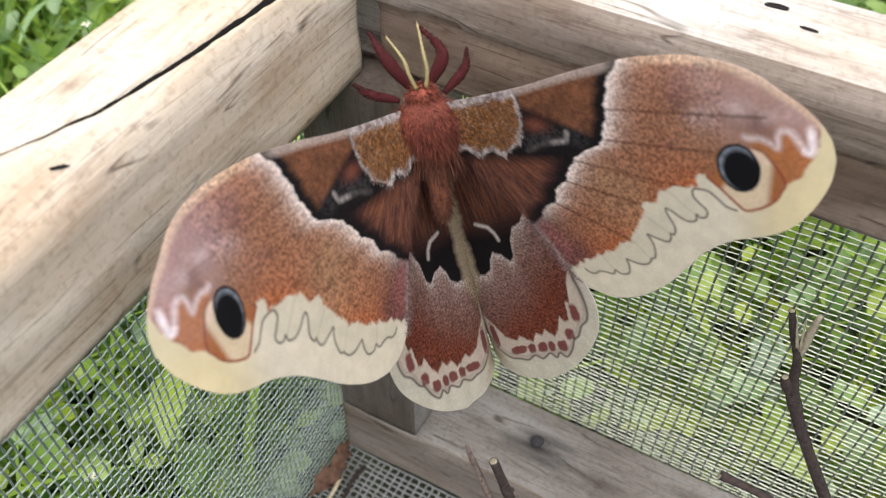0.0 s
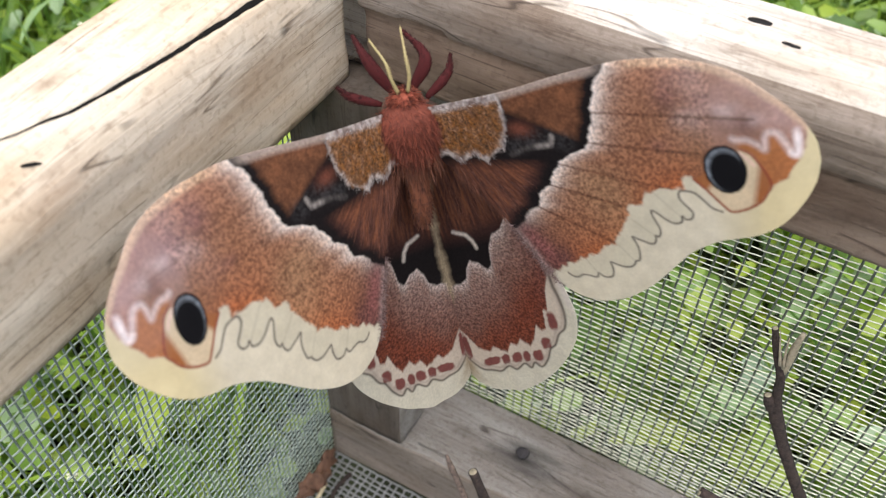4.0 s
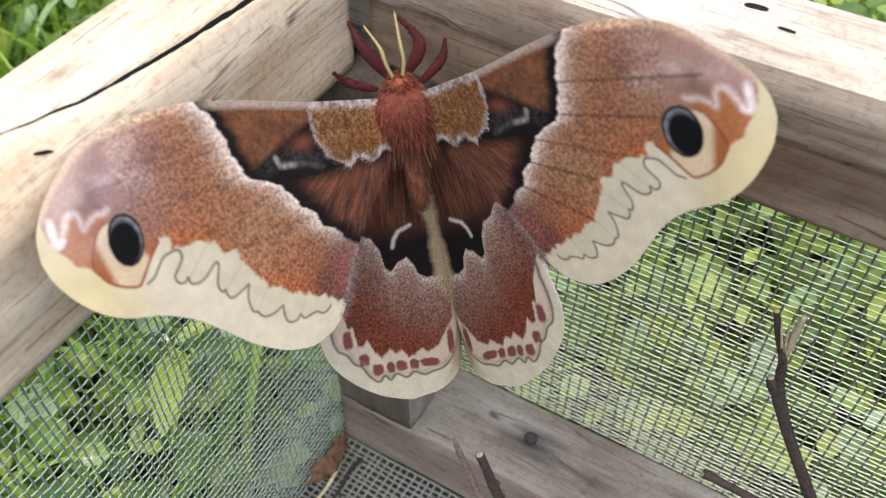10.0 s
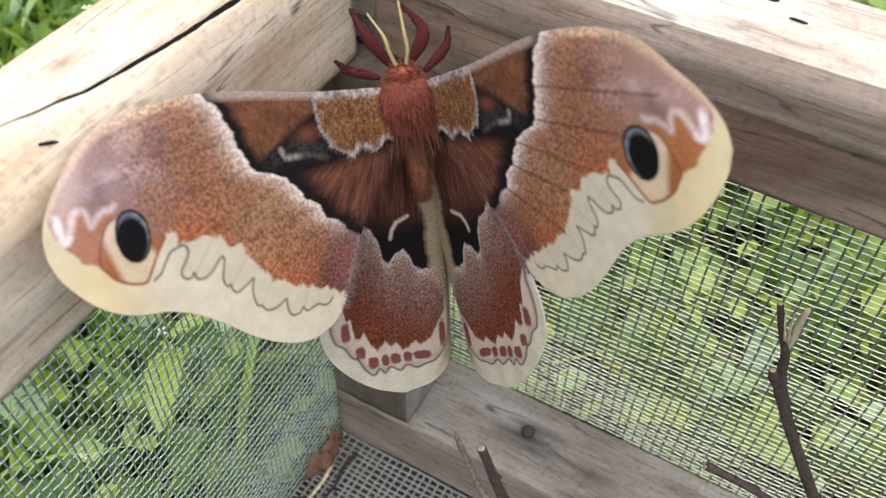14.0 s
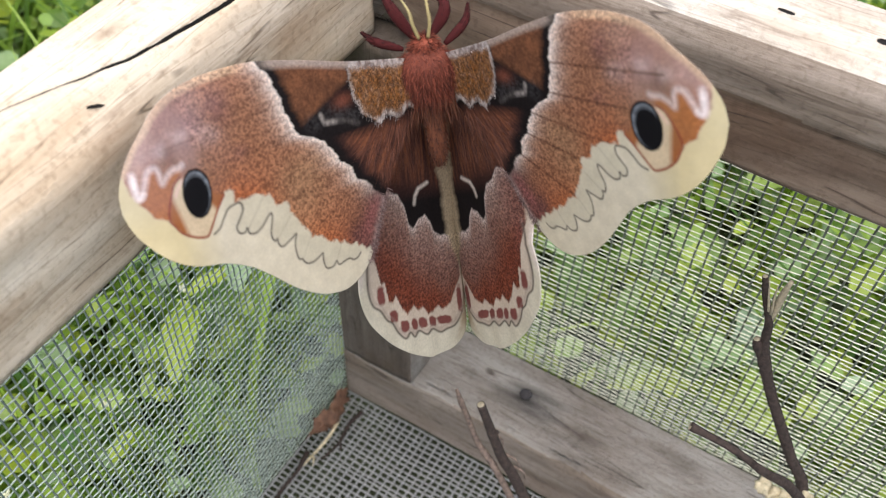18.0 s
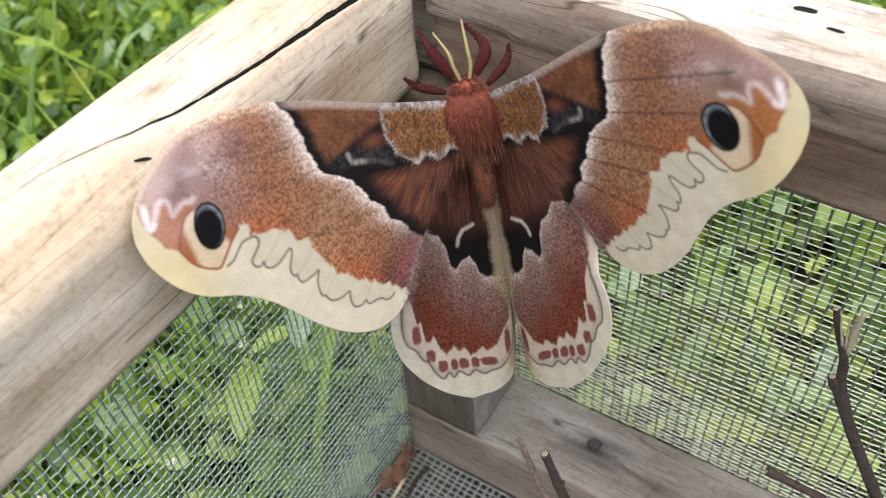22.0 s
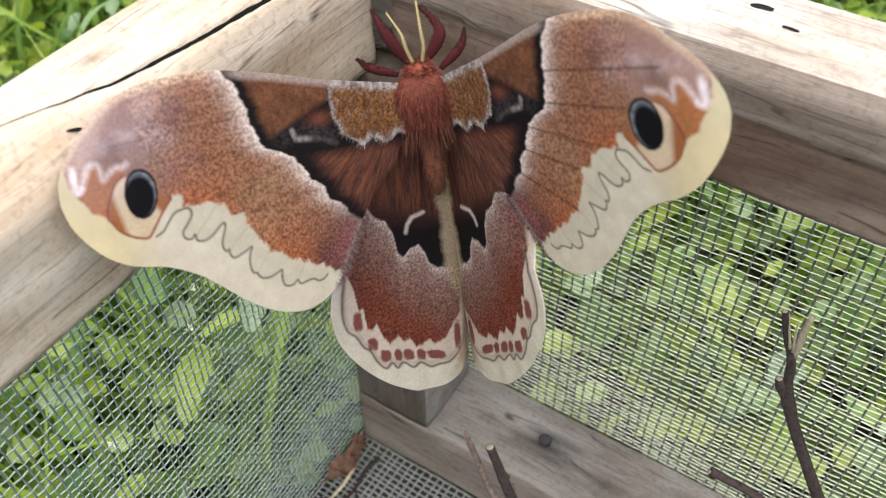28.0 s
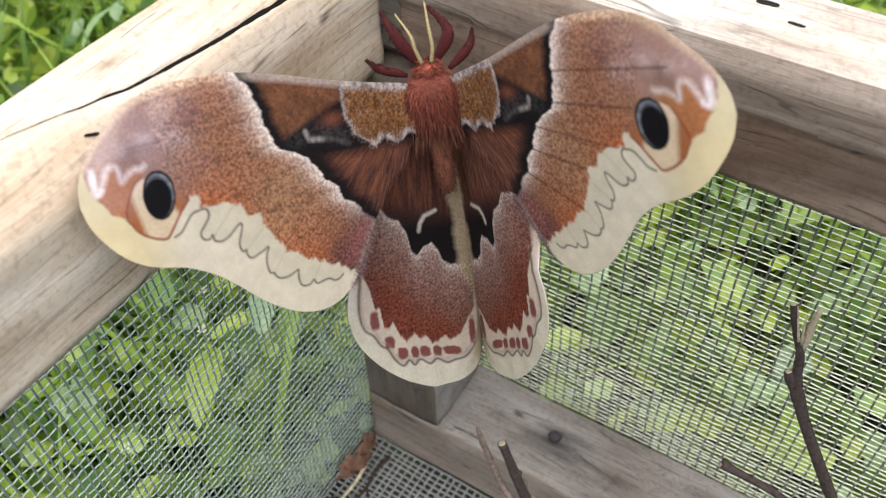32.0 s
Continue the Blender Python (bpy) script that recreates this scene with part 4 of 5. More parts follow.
SCALLOP = ((39.5, -10.3), (38.7, -10.4), (37.6, -10), (36.7, -9.1), (35.8, -8.3), (34.9, -8.1), (34, -8.2), (33.9, -9.1), (34.6, -10), (35.2, -10.7), (35.2, -11.3), (34.9, -11.7), (34.3, -11.8), (33.9, -11.4), (33.8, -12.1), (33.3, -12.4), (32.6, -12.4), (31.7, -11.9), (30.9, -11.3), (30.2, -11), (30.2, -11.6), (30.6, -12.5), (30.9, -13.3), (30.9, -14), (30.6, -14.5), (30.2, -14.4), (30.2, -14.9), (29.9, -15.5), (29.3, -15.6), (28.6, -15.4), (27.9, -15.2), (27.1, -14.9), (27.4, -15.6), (27.7, -16.5), (27.7, -17.4), (27.5, -18.2), (27, -18.4), (26.8, -18.8), (26.3, -19.3), (25.4, -19.5), (24.5, -19.4), (23.9, -19.2), (23.4, -19.1), (23.5, -19.7), (23.5, -20.5), (23.3, -21.2), (22.7, -21.5), (22, -21.5), (21.3, -21.1), (21.1, -21.6), (20.6, -21.8), (19.9, -21.7), (18.9, -21.7), (18.1, -22.2), (17.3, -22.2), (16.6, -21.8))
MEDIAN = ((-30.0, 2.0), (-22.0, 5.5), (-18.5, 8.4), (-15.7, 10.1), (-14.5, 11.5), (-12.9, 12.8), (-11.7, 14.6), (-9.6, 15.5), (-8.6, 16.9), (-7.0, 17.9), (-5.3, 19.0), (-4.3, 20.9), (-3.3, 23.0), (-1.3, 24.0),
          (0.6, 24.5), (2.4, 24.8), (4.6, 25.5), (6.6, 26.9))
TIP_MARK = ((47.1, -1.1), (47.2, -2.3), (47.1, -3.6), (46.6, -3.4), (46, -2.3), (45.4, -1.3), (44.9, -1), (44.3, -1), (44, -1.6), (43.9, -2.8), (43.1, -2.3), (42.1, -1.8), (41.1, -1.8), (40.6, -1.6))
RED_ARC = ((41.3, -2.8), (42.4, -3.4), (43.3, -4.6), (44, -5.8), (44.3, -7), (43.8, -7.8), (43.3, -8.6), (42.3, -9.4), (41.1, -10), (39.7, -10.3), (38.6, -9.3), (37.3, -7.9), (35.9, -6.6))
ROOT_EDGE = ((-8.5, 5.6), (-6.6, 7.6), (-5.0, 9.2), (-3.8, 11.0), (-1.6, 12.0), (0.5, 12.3), (4.0, 11.7))
HIND_ZIG = ((-6.0, -22.4), (-4.2, -22.6), (-3.5, -22.8), (-2.3, -22.0), (-1.7, -20.5), (-0.8, -19.6), (0.6, -20.4), (1.6, -21.8), (2.4, -21.2), (2.9, -18.5), (3.9, -16.7), (5.3, -16.6), (6.6, -14.8), (7.8, -15.6), (12.0, -14.0))
HIND_LINE = ((9.6, -24), (10.6, -28), (10.9, -31.3), (10.4, -33.55), (9.3, -34.35), (8.4, -35.85), (7.4, -36.45), (6.6, -37.95), (5.4, -39.05), (4.4, -38.15), (3.6, -38.95), (2.6, -38.05), (1.2, -38.75), (0, -37.95), (-1.6, -38.65), (-3, -38.15), (-4.8, -37.65), (-6.3, -36.05), (-7.4, -33.85), (-8, -31), (-8.1, -28))
HIND_SPOTS = ((8.9, -32.0, 0.65, 1.5), (7.0, -35.4, 0.8, 1.0), (5.2, -37.1, 0.8, 0.95), (3.4, -36.9, 0.65, 0.95), (1.7, -36.8, 0.8, 0.9), (-0.2, -36.7, 0.75, 0.85), (-2.6, -36.6, 1.5, 0.75), (-6.3, -33.2, 0.6, 2.3))
HIND_RUST = ((-9.5, -24.0), (-7.6, -28.5), (-5.6, -31.5), (-4.2, -33.9), (-2.6, -34.9), (-1.6, -34.2), (-0.7, -34.9), (0.5, -35.5), (1.4, -34.2), (2.2, -34.8), (3.1, -33.9), (4.5, -35.2), (5.3, -34.4), (6.2, -32.2), (6.9, -33.3), (7.6, -33.0),
             (8.0, -30.0), (8.6, -30.4), (9.1, -27.4), (9.8, -25.0), (13.0, -16.0))


def fore_pattern(u, v, side=1):
    c = np.zeros(u.shape + (3,)) + np.array((0.268, 0.126, 0.074))
    speck = np.full(u.shape, 0.8)
    pm = wave(MEDIAN, v) + ragged(v, 1.0, 0.22)
    smooth_edge = wave(((5, -25), (14.4, -21.6), (20.6, -18.2), (25, -14.5), (29, -10), (34, -7), (40, -9), (49, -3)), u)
    top = wave(FORE_TOP, u)
    # warm brown, rustier towards the outer edge, frosted by the dark field
    c = tint(c, (0.38, 0.112, 0.042), np.exp(-np.maximum(v - smooth_edge, 0) / 3.0) * 0.85)
    c = tint(c, (0.27, 0.125, 0.080), step(u - 27, 10) * step(v - 2, 7) * 0.7)
    c = tint(c, (0.32, 0.19, 0.11), np.exp(-(((u - 20 + v * 0.5) / 5) ** 2)) * step(-6 - v, 3) * 0.55)
    frost = np.exp(-(np.maximum(u - pm, 0) / 1.5) ** 1.2)
    c = tint(c, (0.88, 0.79, 0.74), frost * 0.85)
    speck = speck * (1 - 0.45 * frost)
    # maroon and pink where the wing lies on the hindwing
    inner = u - wave(((-26, 16.5), (-22.3, 13.9), (-18.2, 11.3), (-12.6, 7.0), (-7.8, 1.8)), v)
    c = tint(c, (0.095, 0.044, 0.045), np.exp(-(np.maximum(inner - 1.5, 0) / 5.0) ** 2) * step(-12 - v, 5) * 0.85)
    c = tint(c, (0.40, 0.14, 0.14), np.exp(-(((inner - 2.4) / 1.7) ** 2 + ((v + 18.0) / 2.8) ** 2)) * 0.4)
    c = tint(c, (0.42, 0.30, 0.29), np.exp(-(np.maximum(inner, 0) / 0.8) ** 2) * step(-11 - v, 4) * 0.5)
    c = tint(c, (0.10, 0.045, 0.048), np.exp(-(((u - 16.8) / 1.5) ** 2 + ((v + 19.2) / 1.6) ** 2)) * 0.6)
    c = tint(c, (0.44, 0.27, 0.25), step(u - 36.0 - v * 0.2, 6) * step(v + 2.0, 4.0) * (0.35 + 0.5 * fuzz(u, v, 2.2, 14)))
    # mauve clouds by the front edge
    for cu, cv, ru, rv, k in ((33.8, 3.1, 1.5, 2.0, 0.6), (37.6, 2.6, 1.6, 1.0, 0.45), (42.1, 0.0, 1.0, 1.3, 0.6), (32.3, -2.6, 1.2, 0.8, 0.4), (39.5, 0.6, 1.6, 1.0, 0.3)):
        c = tint(c, (0.17, 0.075, 0.075), np.exp(-(((u - cu) / ru) ** 2 + ((v - cv) / rv) ** 2)) * k)
    # lilac tip scales, with pale sky reflections painted over them
    for cu, cv, ru, rv, k in ((40.2, 1.6, 1.9, 1.0, 0.55), (43.4, 0.6, 1.1, 0.9, 0.5), (36.0, 0.6, 1.5, 1.1, 0.35), (44.6, -1.9, 0.8, 0.7, 0.4)):
        c = tint(c, (0.60, 0.46, 0.46), np.exp(-(((u - cu) / ru) ** 2 + ((v - cv) / rv) ** 2)) * k * (0.5 + fuzz(u, v, 1.1, 81)))
    c = tint(c, (0.62, 0.44, 0.30), step(v - top + 0.75, 0.6) * step(u - 29, 4) * 0.7)
    # fine veins; the right wing's are painted darker, as with light shining through
    for a, b in (((13, 1.5), (43, 0.6)), ((14, -2), (37, -3.5)), ((15, -5), (33, -8)), ((14, -8), (28, -11)), ((12, -11), (24.5, -16))):
        c = tint(c, (0.085, 0.030, 0.018), near_line(u, v, (a, b), 0.09, 0.35) * (0.95 if side > 0 else 0.35))
    # orange corner below the tip mark
    c = tint(c, (0.40, 0.14, 0.045), inside(u, v, TIP_MARK[3:] + ((41.3, -2.8), (42.4, -3.4), (43.3, -4.6), (44.0, -5.8), (44.4, -7.2), (46.3, -6.3), (47.4, -4.2)), 0.6) * 0.95)
    sheen = step(u - 34, 7) * step(v + 6.5, 3)
    speck = np.where(u > 38.5, 0.25, speck)
    # cream margin with brown notches
    uu, vv = u + 0.16 * (fuzz(u, v, 0.35, 3) - 0.5), v + 0.35 * (fuzz(u, v, 0.35, 4) - 0.5)
    lower = inside(uu, vv, MARGIN, 0.4)
    c = tint(c, CREAM, lower)
    speck = speck * (1 - lower * 0.93)
    c = tint(c, (0.52, 0.47, 0.36), inside(uu, vv, MARGIN[1:38] + SCALLOP[3:], 0.4) * lower * 0.45)
    for k in range(0, 8, 2):
        c = tint(c, (0.36, 0.31, 0.24), near_line(u, v, FINGERS[k:k + 2], 0.06, 0.3) * lower * 0.6)
    c = tint(c, (0.63, 0.52, 0.29), lower * step(u - 40.5, 6) * 0.75)
    c = tint(c, (0.07, 0.056, 0.05), near_line(u, v, flowing(SCALLOP[1:]), 0.11, 0.24) * step(fuzz(u, v, 0.8, 9) + 0.25, 0.6))
    # eye spot inside its red outline
    c = tint(c, (0.34, 0.12, 0.04), inside(u, v, RED_ARC, 0.5) * 0.9)
    c = tint(c, (0.62, 0.49, 0.34), inside(u, v, RED_ARC, 0.5) * step(u - 37.2 - (v + 8.0) * 0.75, 0.9) * step(43.1 - u + (v + 5) * 0.2, 0.8))
    speck = np.where(inside(u, v, RED_ARC) > 0.5, 0.1, speck)
    c = tint(c, (0.22, 0.030, 0.014), near_line(u, v, flowing(RED_ARC), 0.11, 0.26))
    c = tint(c, (0.74, 0.50, 0.46), near_line(u, v, ((41.0, -3.2), (42.1, -4.0), (42.6, -4.6)), 0.14, 0.3) * 0.8)
    a = radians(8)
    eu, ev = (u - 39.5) * math.cos(a) + (v + 5.2) * math.sin(a), -(u - 39.5) * math.sin(a) + (v + 5.2) * math.cos(a)
    e = np.hypot(eu / (2.25 if side > 0 else 2.1), ev / 2.75) * (1 + 0.05 * (fuzz(u, v, 0.5, 12) - 0.5))
    c = tint(c, (0.006, 0.0055, 0.007), step(1.04 - e, 0.09))
    moon = np.hypot((eu - 0.18) / 1.92, (ev + 0.36) / 2.42)
    c = tint(c, (0.24, 0.26, 0.30), step(0.92 - e, 0.10) * step(moon - 1.0, 0.22) * step(1.0 - eu + ev * 0.5, 1.4) * (0.55 + 0.6 * fuzz(u, v, 0.4, 6)))
    speck = np.where(e < 1.1, 0.05, speck)
    sheen = np.where(e < 1.06, 0.0, sheen)
    mark = flowing(TIP_MARK)
    c = tint(c, (0.86, 0.76, 0.78), near_line(u, v, mark, 0.16, 0.95) * 0.9)
    c = tint(c, (0.90, 0.82, 0.84), near_line(u, v, mark[2:14], 0.24, 0.7) * 0.95)
    # dark field at the wing's root
    root = step(pm - u, 0.30)
    c = tint(c, SOOT, root)
    speck = np.where(root > 0.5, 0.35, speck)
    lowside = wave(((11, 1.4), (12.6, 1.0), (17.8, -0.7), (21.7, -2.1), (23, -2.6), (27, 3)), u)
    tri = step(u - 12.4, 0.6) * step(pm - 1.5 - u, 1.2) * step(v - lowside, 0.8)
    c = tint(c, (0.21, 0.085, 0.042), tri * (0.35 + 0.4 * fuzz(u, v, 0.6, 21) + 0.35 * fuzz(u, v, 2.2, 25)))
    c = tint(c, (0.20, 0.065, 0.04), np.exp(-(((u - 14.2) / 1.8) ** 2 + ((v + 1.2) / 0.9) ** 2)) * 0.8)
    c = tint(c, (0.42, 0.34, 0.30), step(v - top + 0.85, 0.7) * step(26 - u, 2) * 0.85)
    # furry red-brown lower part
    fur = step(-6.6 - v + (u - 4) * 0.05, 1.8) * step(pm - 2.2 - u, 2.4)
    ang, far = np.arctan2(v - 2.0, u + 1.5), np.hypot(u + 1.5, v - 2.0)
    streak = 0.55 * fuzz(ang * 26, far * 0.16, 0.5, 23) + 0.45 * fuzz(ang * 60, far * 0.3, 0.5, 27)
    c = tint(c, (0.060, 0.025, 0.022), fur * 0.95)
    c = tint(c, (0.23, 0.084, 0.042), fur * step(pm - 3.0 - u, 3.0) * step(inner - 1.0, 4.0) * np.clip(streak * 1.7 - 0.35, 0, 1))
    # a dusting of grey scales round the white mark
    c = tint(c, (0.20, 0.19, 0.20), near_line(u, v, ((20.5, -2.6), (17.0, -2.2), (12.5, -3.6)), 0.5, 2.6) * root * step(fuzz(u, v, 0.3, 61) - 0.45, 0.5) * 0.22)
    # root patch with a frosted border
    out = wave(ROOT_EDGE, v) + ragged(v, 4, 0.15)
    under = -6.0 + 0.45 * np.sin(u * 1.3) + u * 0.05
    patch = step(out - u, 0.35) * step(v - under, 0.5)
    c = tint(c, (0.20, 0.15, 0.14), patch)
    c = tint(c, (0.50, 0.44, 0.42), patch * step(fuzz(u, v, 0.6, 31) - 0.45 + 0.5 * step(u - out + 0.8, 1.0), 0.5) * 0.9)
    core = step(out - 0.5 - u + 0.5 * (fuzz(u, v, 0.5, 41) - 0.5), 0.6) * step(v - under - 0.8 + 0.5 * (fuzz(u, v, 0.5, 42) - 0.5), 0.7) * step(top - 1.0 - v, 0.8)
    c = tint(c, (0.25, 0.100, 0.026), core * (0.72 + 0.28 * fuzz(u, v, 0.5, 22)))
    speck = np.where(patch > 0.5, 0.45 + 0.5 * core, speck)
    c = tint(c, (0.68, 0.60, 0.56), near_line(u, v, ((18.7, -2.0), (18.3, -3.1), (15.8, -3.5), (14.0, -4.0), (12.2, -4.8)), 0.10, 0.9) * (0.15 + 0.6 * step(u - 16.5, 2)) * (0.5 + fuzz(u, v, 0.5, 33)))
    return c, sheen, speck


def hind_pattern(u, v):
    c = np.zeros(u.shape + (3,)) + np.array((0.165, 0.060, 0.038))
    speck = np.full(u.shape, 0.8)
    sheen = np.zeros(u.shape)
    zig = wave(HIND_ZIG, u) + ragged(u, 3, 0.12)
    d = zig - v
    xo, xi = wave(HIND_OUT[::-1], v), wave(HIND_IN[::-1], v)
    d2 = wave(((-9.0, -22.6), (-3.0, -21.8), (2.0, -20.6), (5.0, -17.2), (9.0, -14.8)), u) - v + 2.2 * (fuzz(u, v, 2.6, 51) - 0.5)
    grain = 0.6 * fuzz(u, v, 0.32, 71) + 0.4 * fuzz(u, v, 0.7, 72)
    frost = np.exp(-(np.maximum(d2, 0) / 7.2) ** 1.6)
    c = tint(c, (0.34, 0.25, 0.225), frost * (0.25 + 0.8 * grain))
    c = tint(c, (0.62, 0.54, 0.51), np.exp(-(np.maximum(d, 0) / 1.0) ** 1.2) * 0.7)
    c = tint(c, (0.17, 0.045, 0.025), step(d2 - 10.0, 5) * 0.95)
    c = tint(c, (0.10, 0.032, 0.024), step(grain - 0.62, 0.3) * step(d - 2.0, 3) * 0.6)
    c = tint(c, (0.13, 0.050, 0.042), np.exp(-((u - xo + 2.2) / 1.7) ** 2) * step(-15 - v, 4) * 0.6)
    dark = step(-d, 0.30)
    c = tint(c, SOOT, dark)
    c = tint(c, (0.060, 0.025, 0.021), step(v + 16.0 + u * 0.15, 3.0) * dark * 0.9)
    c = tint(c, (0.19, 0.070, 0.036), step(v + 14.0, 3.5) * dark * np.clip(1.6 * fuzz(u * 2, v * 0.2, 0.6, 24) - 0.4, 0, 1))
    speck = np.where(dark > 0.5, 0.3, speck)
    c = tint(c, (0.62, 0.54, 0.48), near_line(u, v, ((1.0, -18.0), (0.7, -16.8), (0.0, -15.6), (-1.8, -14.5)), 0.22, 0.4))
    # pale border inside the scalloped line, with red spots
    rust_low = wave(HIND_RUST, u) + ragged(u * 3, 1, 0.10)
    line_v = wave(sorted((p[0], p[1]) for p in HIND_LINE if p[1] < -31.2 and p[0] > -7.0), u)
    border = np.maximum(step(rust_low - v, 0.5), step(u - wave(((-42, 9), (-30, 9.2), (-27.2, 9.3), (-24, 10.2), (-18, 9.4), (-12, 10)), v), 0.6) * step(-19 - v, 3))
    border = np.maximum(border, step(-7.1 - u, 0.5) * step(-26 - v, 3))
    c = tint(c, (0.55, 0.46, 0.38), border)
    speck = speck * (1 - border * 0.85)
    for su, sv, ru, rv in HIND_SPOTS:
        c = tint(c, (0.16, 0.030, 0.028), step(0.96 - (np.abs((u - su) / ru) ** 2.8 + np.abs((v - sv) / rv) ** 2.8) ** (1 / 2.8) + 0.3 * (fuzz(u, v, 0.45, 91) - 0.5), 0.3) * 0.92)
    c = tint(c, (0.26, 0.20, 0.18), near_line(u, v, [(a * 0.97, b + 0.62) for a, b in flowing(HIND_LINE)], 0.10, 0.6) * 0.6)
    beyond = step(line_v - v, 0.4) * step(-31 - v, 1.5)
    beyond = np.maximum(beyond, step(u - 11.0, 0.5) * step(-26 - v, 2))
    c = tint(c, (0.585, 0.535, 0.44), beyond)
    c = tint(c, (0.06, 0.045, 0.04), near_line(u, v, flowing(HIND_LINE), 0.16, 0.34) * 0.95)
    # frosted front edge, and the tan fold along the body
    c = tint(c, (0.66, 0.58, 0.54), step(0.8 - (xo - u), 0.6) * step(v + 31, 3) * step(-24.5 - v, 2) * 0.85)
    fold = step(5.2 - (u - xi) + ragged(v * 0.5, 2, 0.2) - np.clip(-22 - v, 0, 8) * 0.45, 0.9) * step(-7 - v, 3) * step(v + 39, 4)
    c = tint(c, (0.36, 0.28, 0.19), fold * 0.95)
    return c, sheen, speck


def wing(name, hind, side, parent, label):
    """One wing as a thin cambered sheet with its pattern; side is 1 or -1."""
    if hind:
        na, nb = 240, 130
        vs = -2.0 - 40.6 * (np.linspace(0, 1, na) * 0.45 + 0.55 * np.sin(np.linspace(0, 1, na) * math.pi / 2))
        V = np.repeat(vs[:, None], nb, 1)
        k = np.linspace(0, 1, nb)[None, :]
        hi, lo = wave(flowing(HIND_OUT)[::-1], V), wave(flowing(HIND_IN)[::-1], V)
        U = lo + (hi - lo) * k
    else:
        na, nb = 330, 230
        us = 49.1 * (np.linspace(0, 1, na) * 0.55 + 0.45 * np.sin(np.linspace(0, 1, na) * math.pi / 2))
        U = np.repeat(us[:, None], nb, 1)
        k = np.linspace(0, 1, nb)[None, :]
        hi, lo = wave(flowing(FORE_TOP), U), wave(flowing(FORE_LOW), U)
        V = lo + (hi - lo) * k
    col, sheen, speck = hind_pattern(U, V) if hind else fore_pattern(U, V, side)
    if hind:
        Z = 0.5 * np.sin(V * 0.07) + 0.07 * np.sin(U * 1.5 + V * 0.15) * np.clip(-V / 40, 0, 1)
        Z = Z - np.clip(-6.2 - U, 0, 4) ** 2 * 0.22
    else:
        Z = 0.5 * np.sin(U / 49 * math.pi) - 0.0015 * (V + 8) ** 2 + 0.018 * np.sin((V + 0.3 * U) * 1.1) * np.clip(U / 40, 0, 1) - np.clip(U - 43, 0, 9) ** 2 * 0.02
        Z = Z + 0.11 * np.sin(U * 0.75 + 1.2) * np.sin(V * 0.62 + 0.15 * U) * np.clip((U - 29) / 7, 0, 1) * np.clip((V + 7) / 4, 0, 1)
        Z = Z + 0.022 * np.sin((V - 0.9 * U) * 2.0 + 2.5 * np.sin(U * 0.4)) * np.clip((-8 - V) / 8, 0, 1)
        # the front edge and the tip roll downwards
        Z = Z - 0.032 * np.clip(V - 1, 0, 9) ** 2 * np.clip((U - 26) / 8, 0, 1) - 0.03 * np.clip(U - 42, 0, 9) ** 2
        U = U - 0.09 * np.clip(U - 43, 0, 9) if side > 0 else U - 0.12 * (U - 39.5) * np.clip((U - 32) / 5, 0, 1) - 0.06 * np.clip(U - 43, 0, 9)
    if hind:
        Z = Z - 0.085 * np.clip(U - 5.0, 0, 9) ** 2 * np.clip((V + 27) / 8, 0, 1)
        U, V = 1.196 * U - 0.0284 * V - 0.964, 0.431 * U + 1.052 * V + 0.537
    verts = np.stack([U * side, V, Z], -1).reshape(-1, 3) / 1000
    i = np.arange(na - 1)[:, None] * nb + np.arange(nb - 1)[None, :]
    faces = np.stack([i, i + 1, i + nb + 1, i + nb], -1).reshape(-1, 4)
    if (side > 0) == hind:
        faces = faces[:, ::-1]
    if hind:
        faces = faces[:, ::-1]
    faces = faces[:, ::-1]
    me = bpy.data.meshes.new(name)
    me.from_pydata(verts.tolist(), [], faces.tolist())
    at = me.color_attributes.new("pattern", "FLOAT_COLOR", "POINT")
    at.data.foreach_set("color", np.concatenate([col.reshape(-1, 3), np.ones((na * nb, 1))], 1).astype(np.float32).ravel())
    for nm, arr in (("sheen", sheen), ("speckle", speck)):
        a = me.attributes.new(nm, "FLOAT", "POINT")
        a.data.foreach_set("value", arr.astype(np.float32).ravel())
    me.materials.append(WING)
    for p in me.polygons:
        p.use_smooth = True
    ob = new(name, me)
    ob.parent = parent
    ob["label"] = label
    solid = ob.modifiers.new("thick", "SOLIDIFY")
    solid.thickness, solid.offset = 0.00016, 0.0
    return ob


def hairs(bm, roots, ways, length, width, bend, rng):
    for p, w in zip(roots, ways):
        p, w = Vector(p), Vector(w).normalized()
        s = w.orthogonal().normalized()
        s = (Matrix.Rotation(rng.uniform(0, 6.28), 3, w) @ s)
        ln = length * rng.uniform(0.6, 1.25)
        q = [p, p + w * ln * 0.5 + bend * ln * 0.12, p + w * ln + bend * ln * 0.45]
        a = [bm.verts.new(q[0] + s * width), bm.verts.new(q[0] - s * width), bm.verts.new(q[1] + s * width * 0.8), bm.verts.new(q[1] - s * width * 0.8), bm.verts.new(q[2])]
        bm.faces.new((a[0], a[1], a[3], a[2]))
        bm.faces.new((a[2], a[3], a[4]))


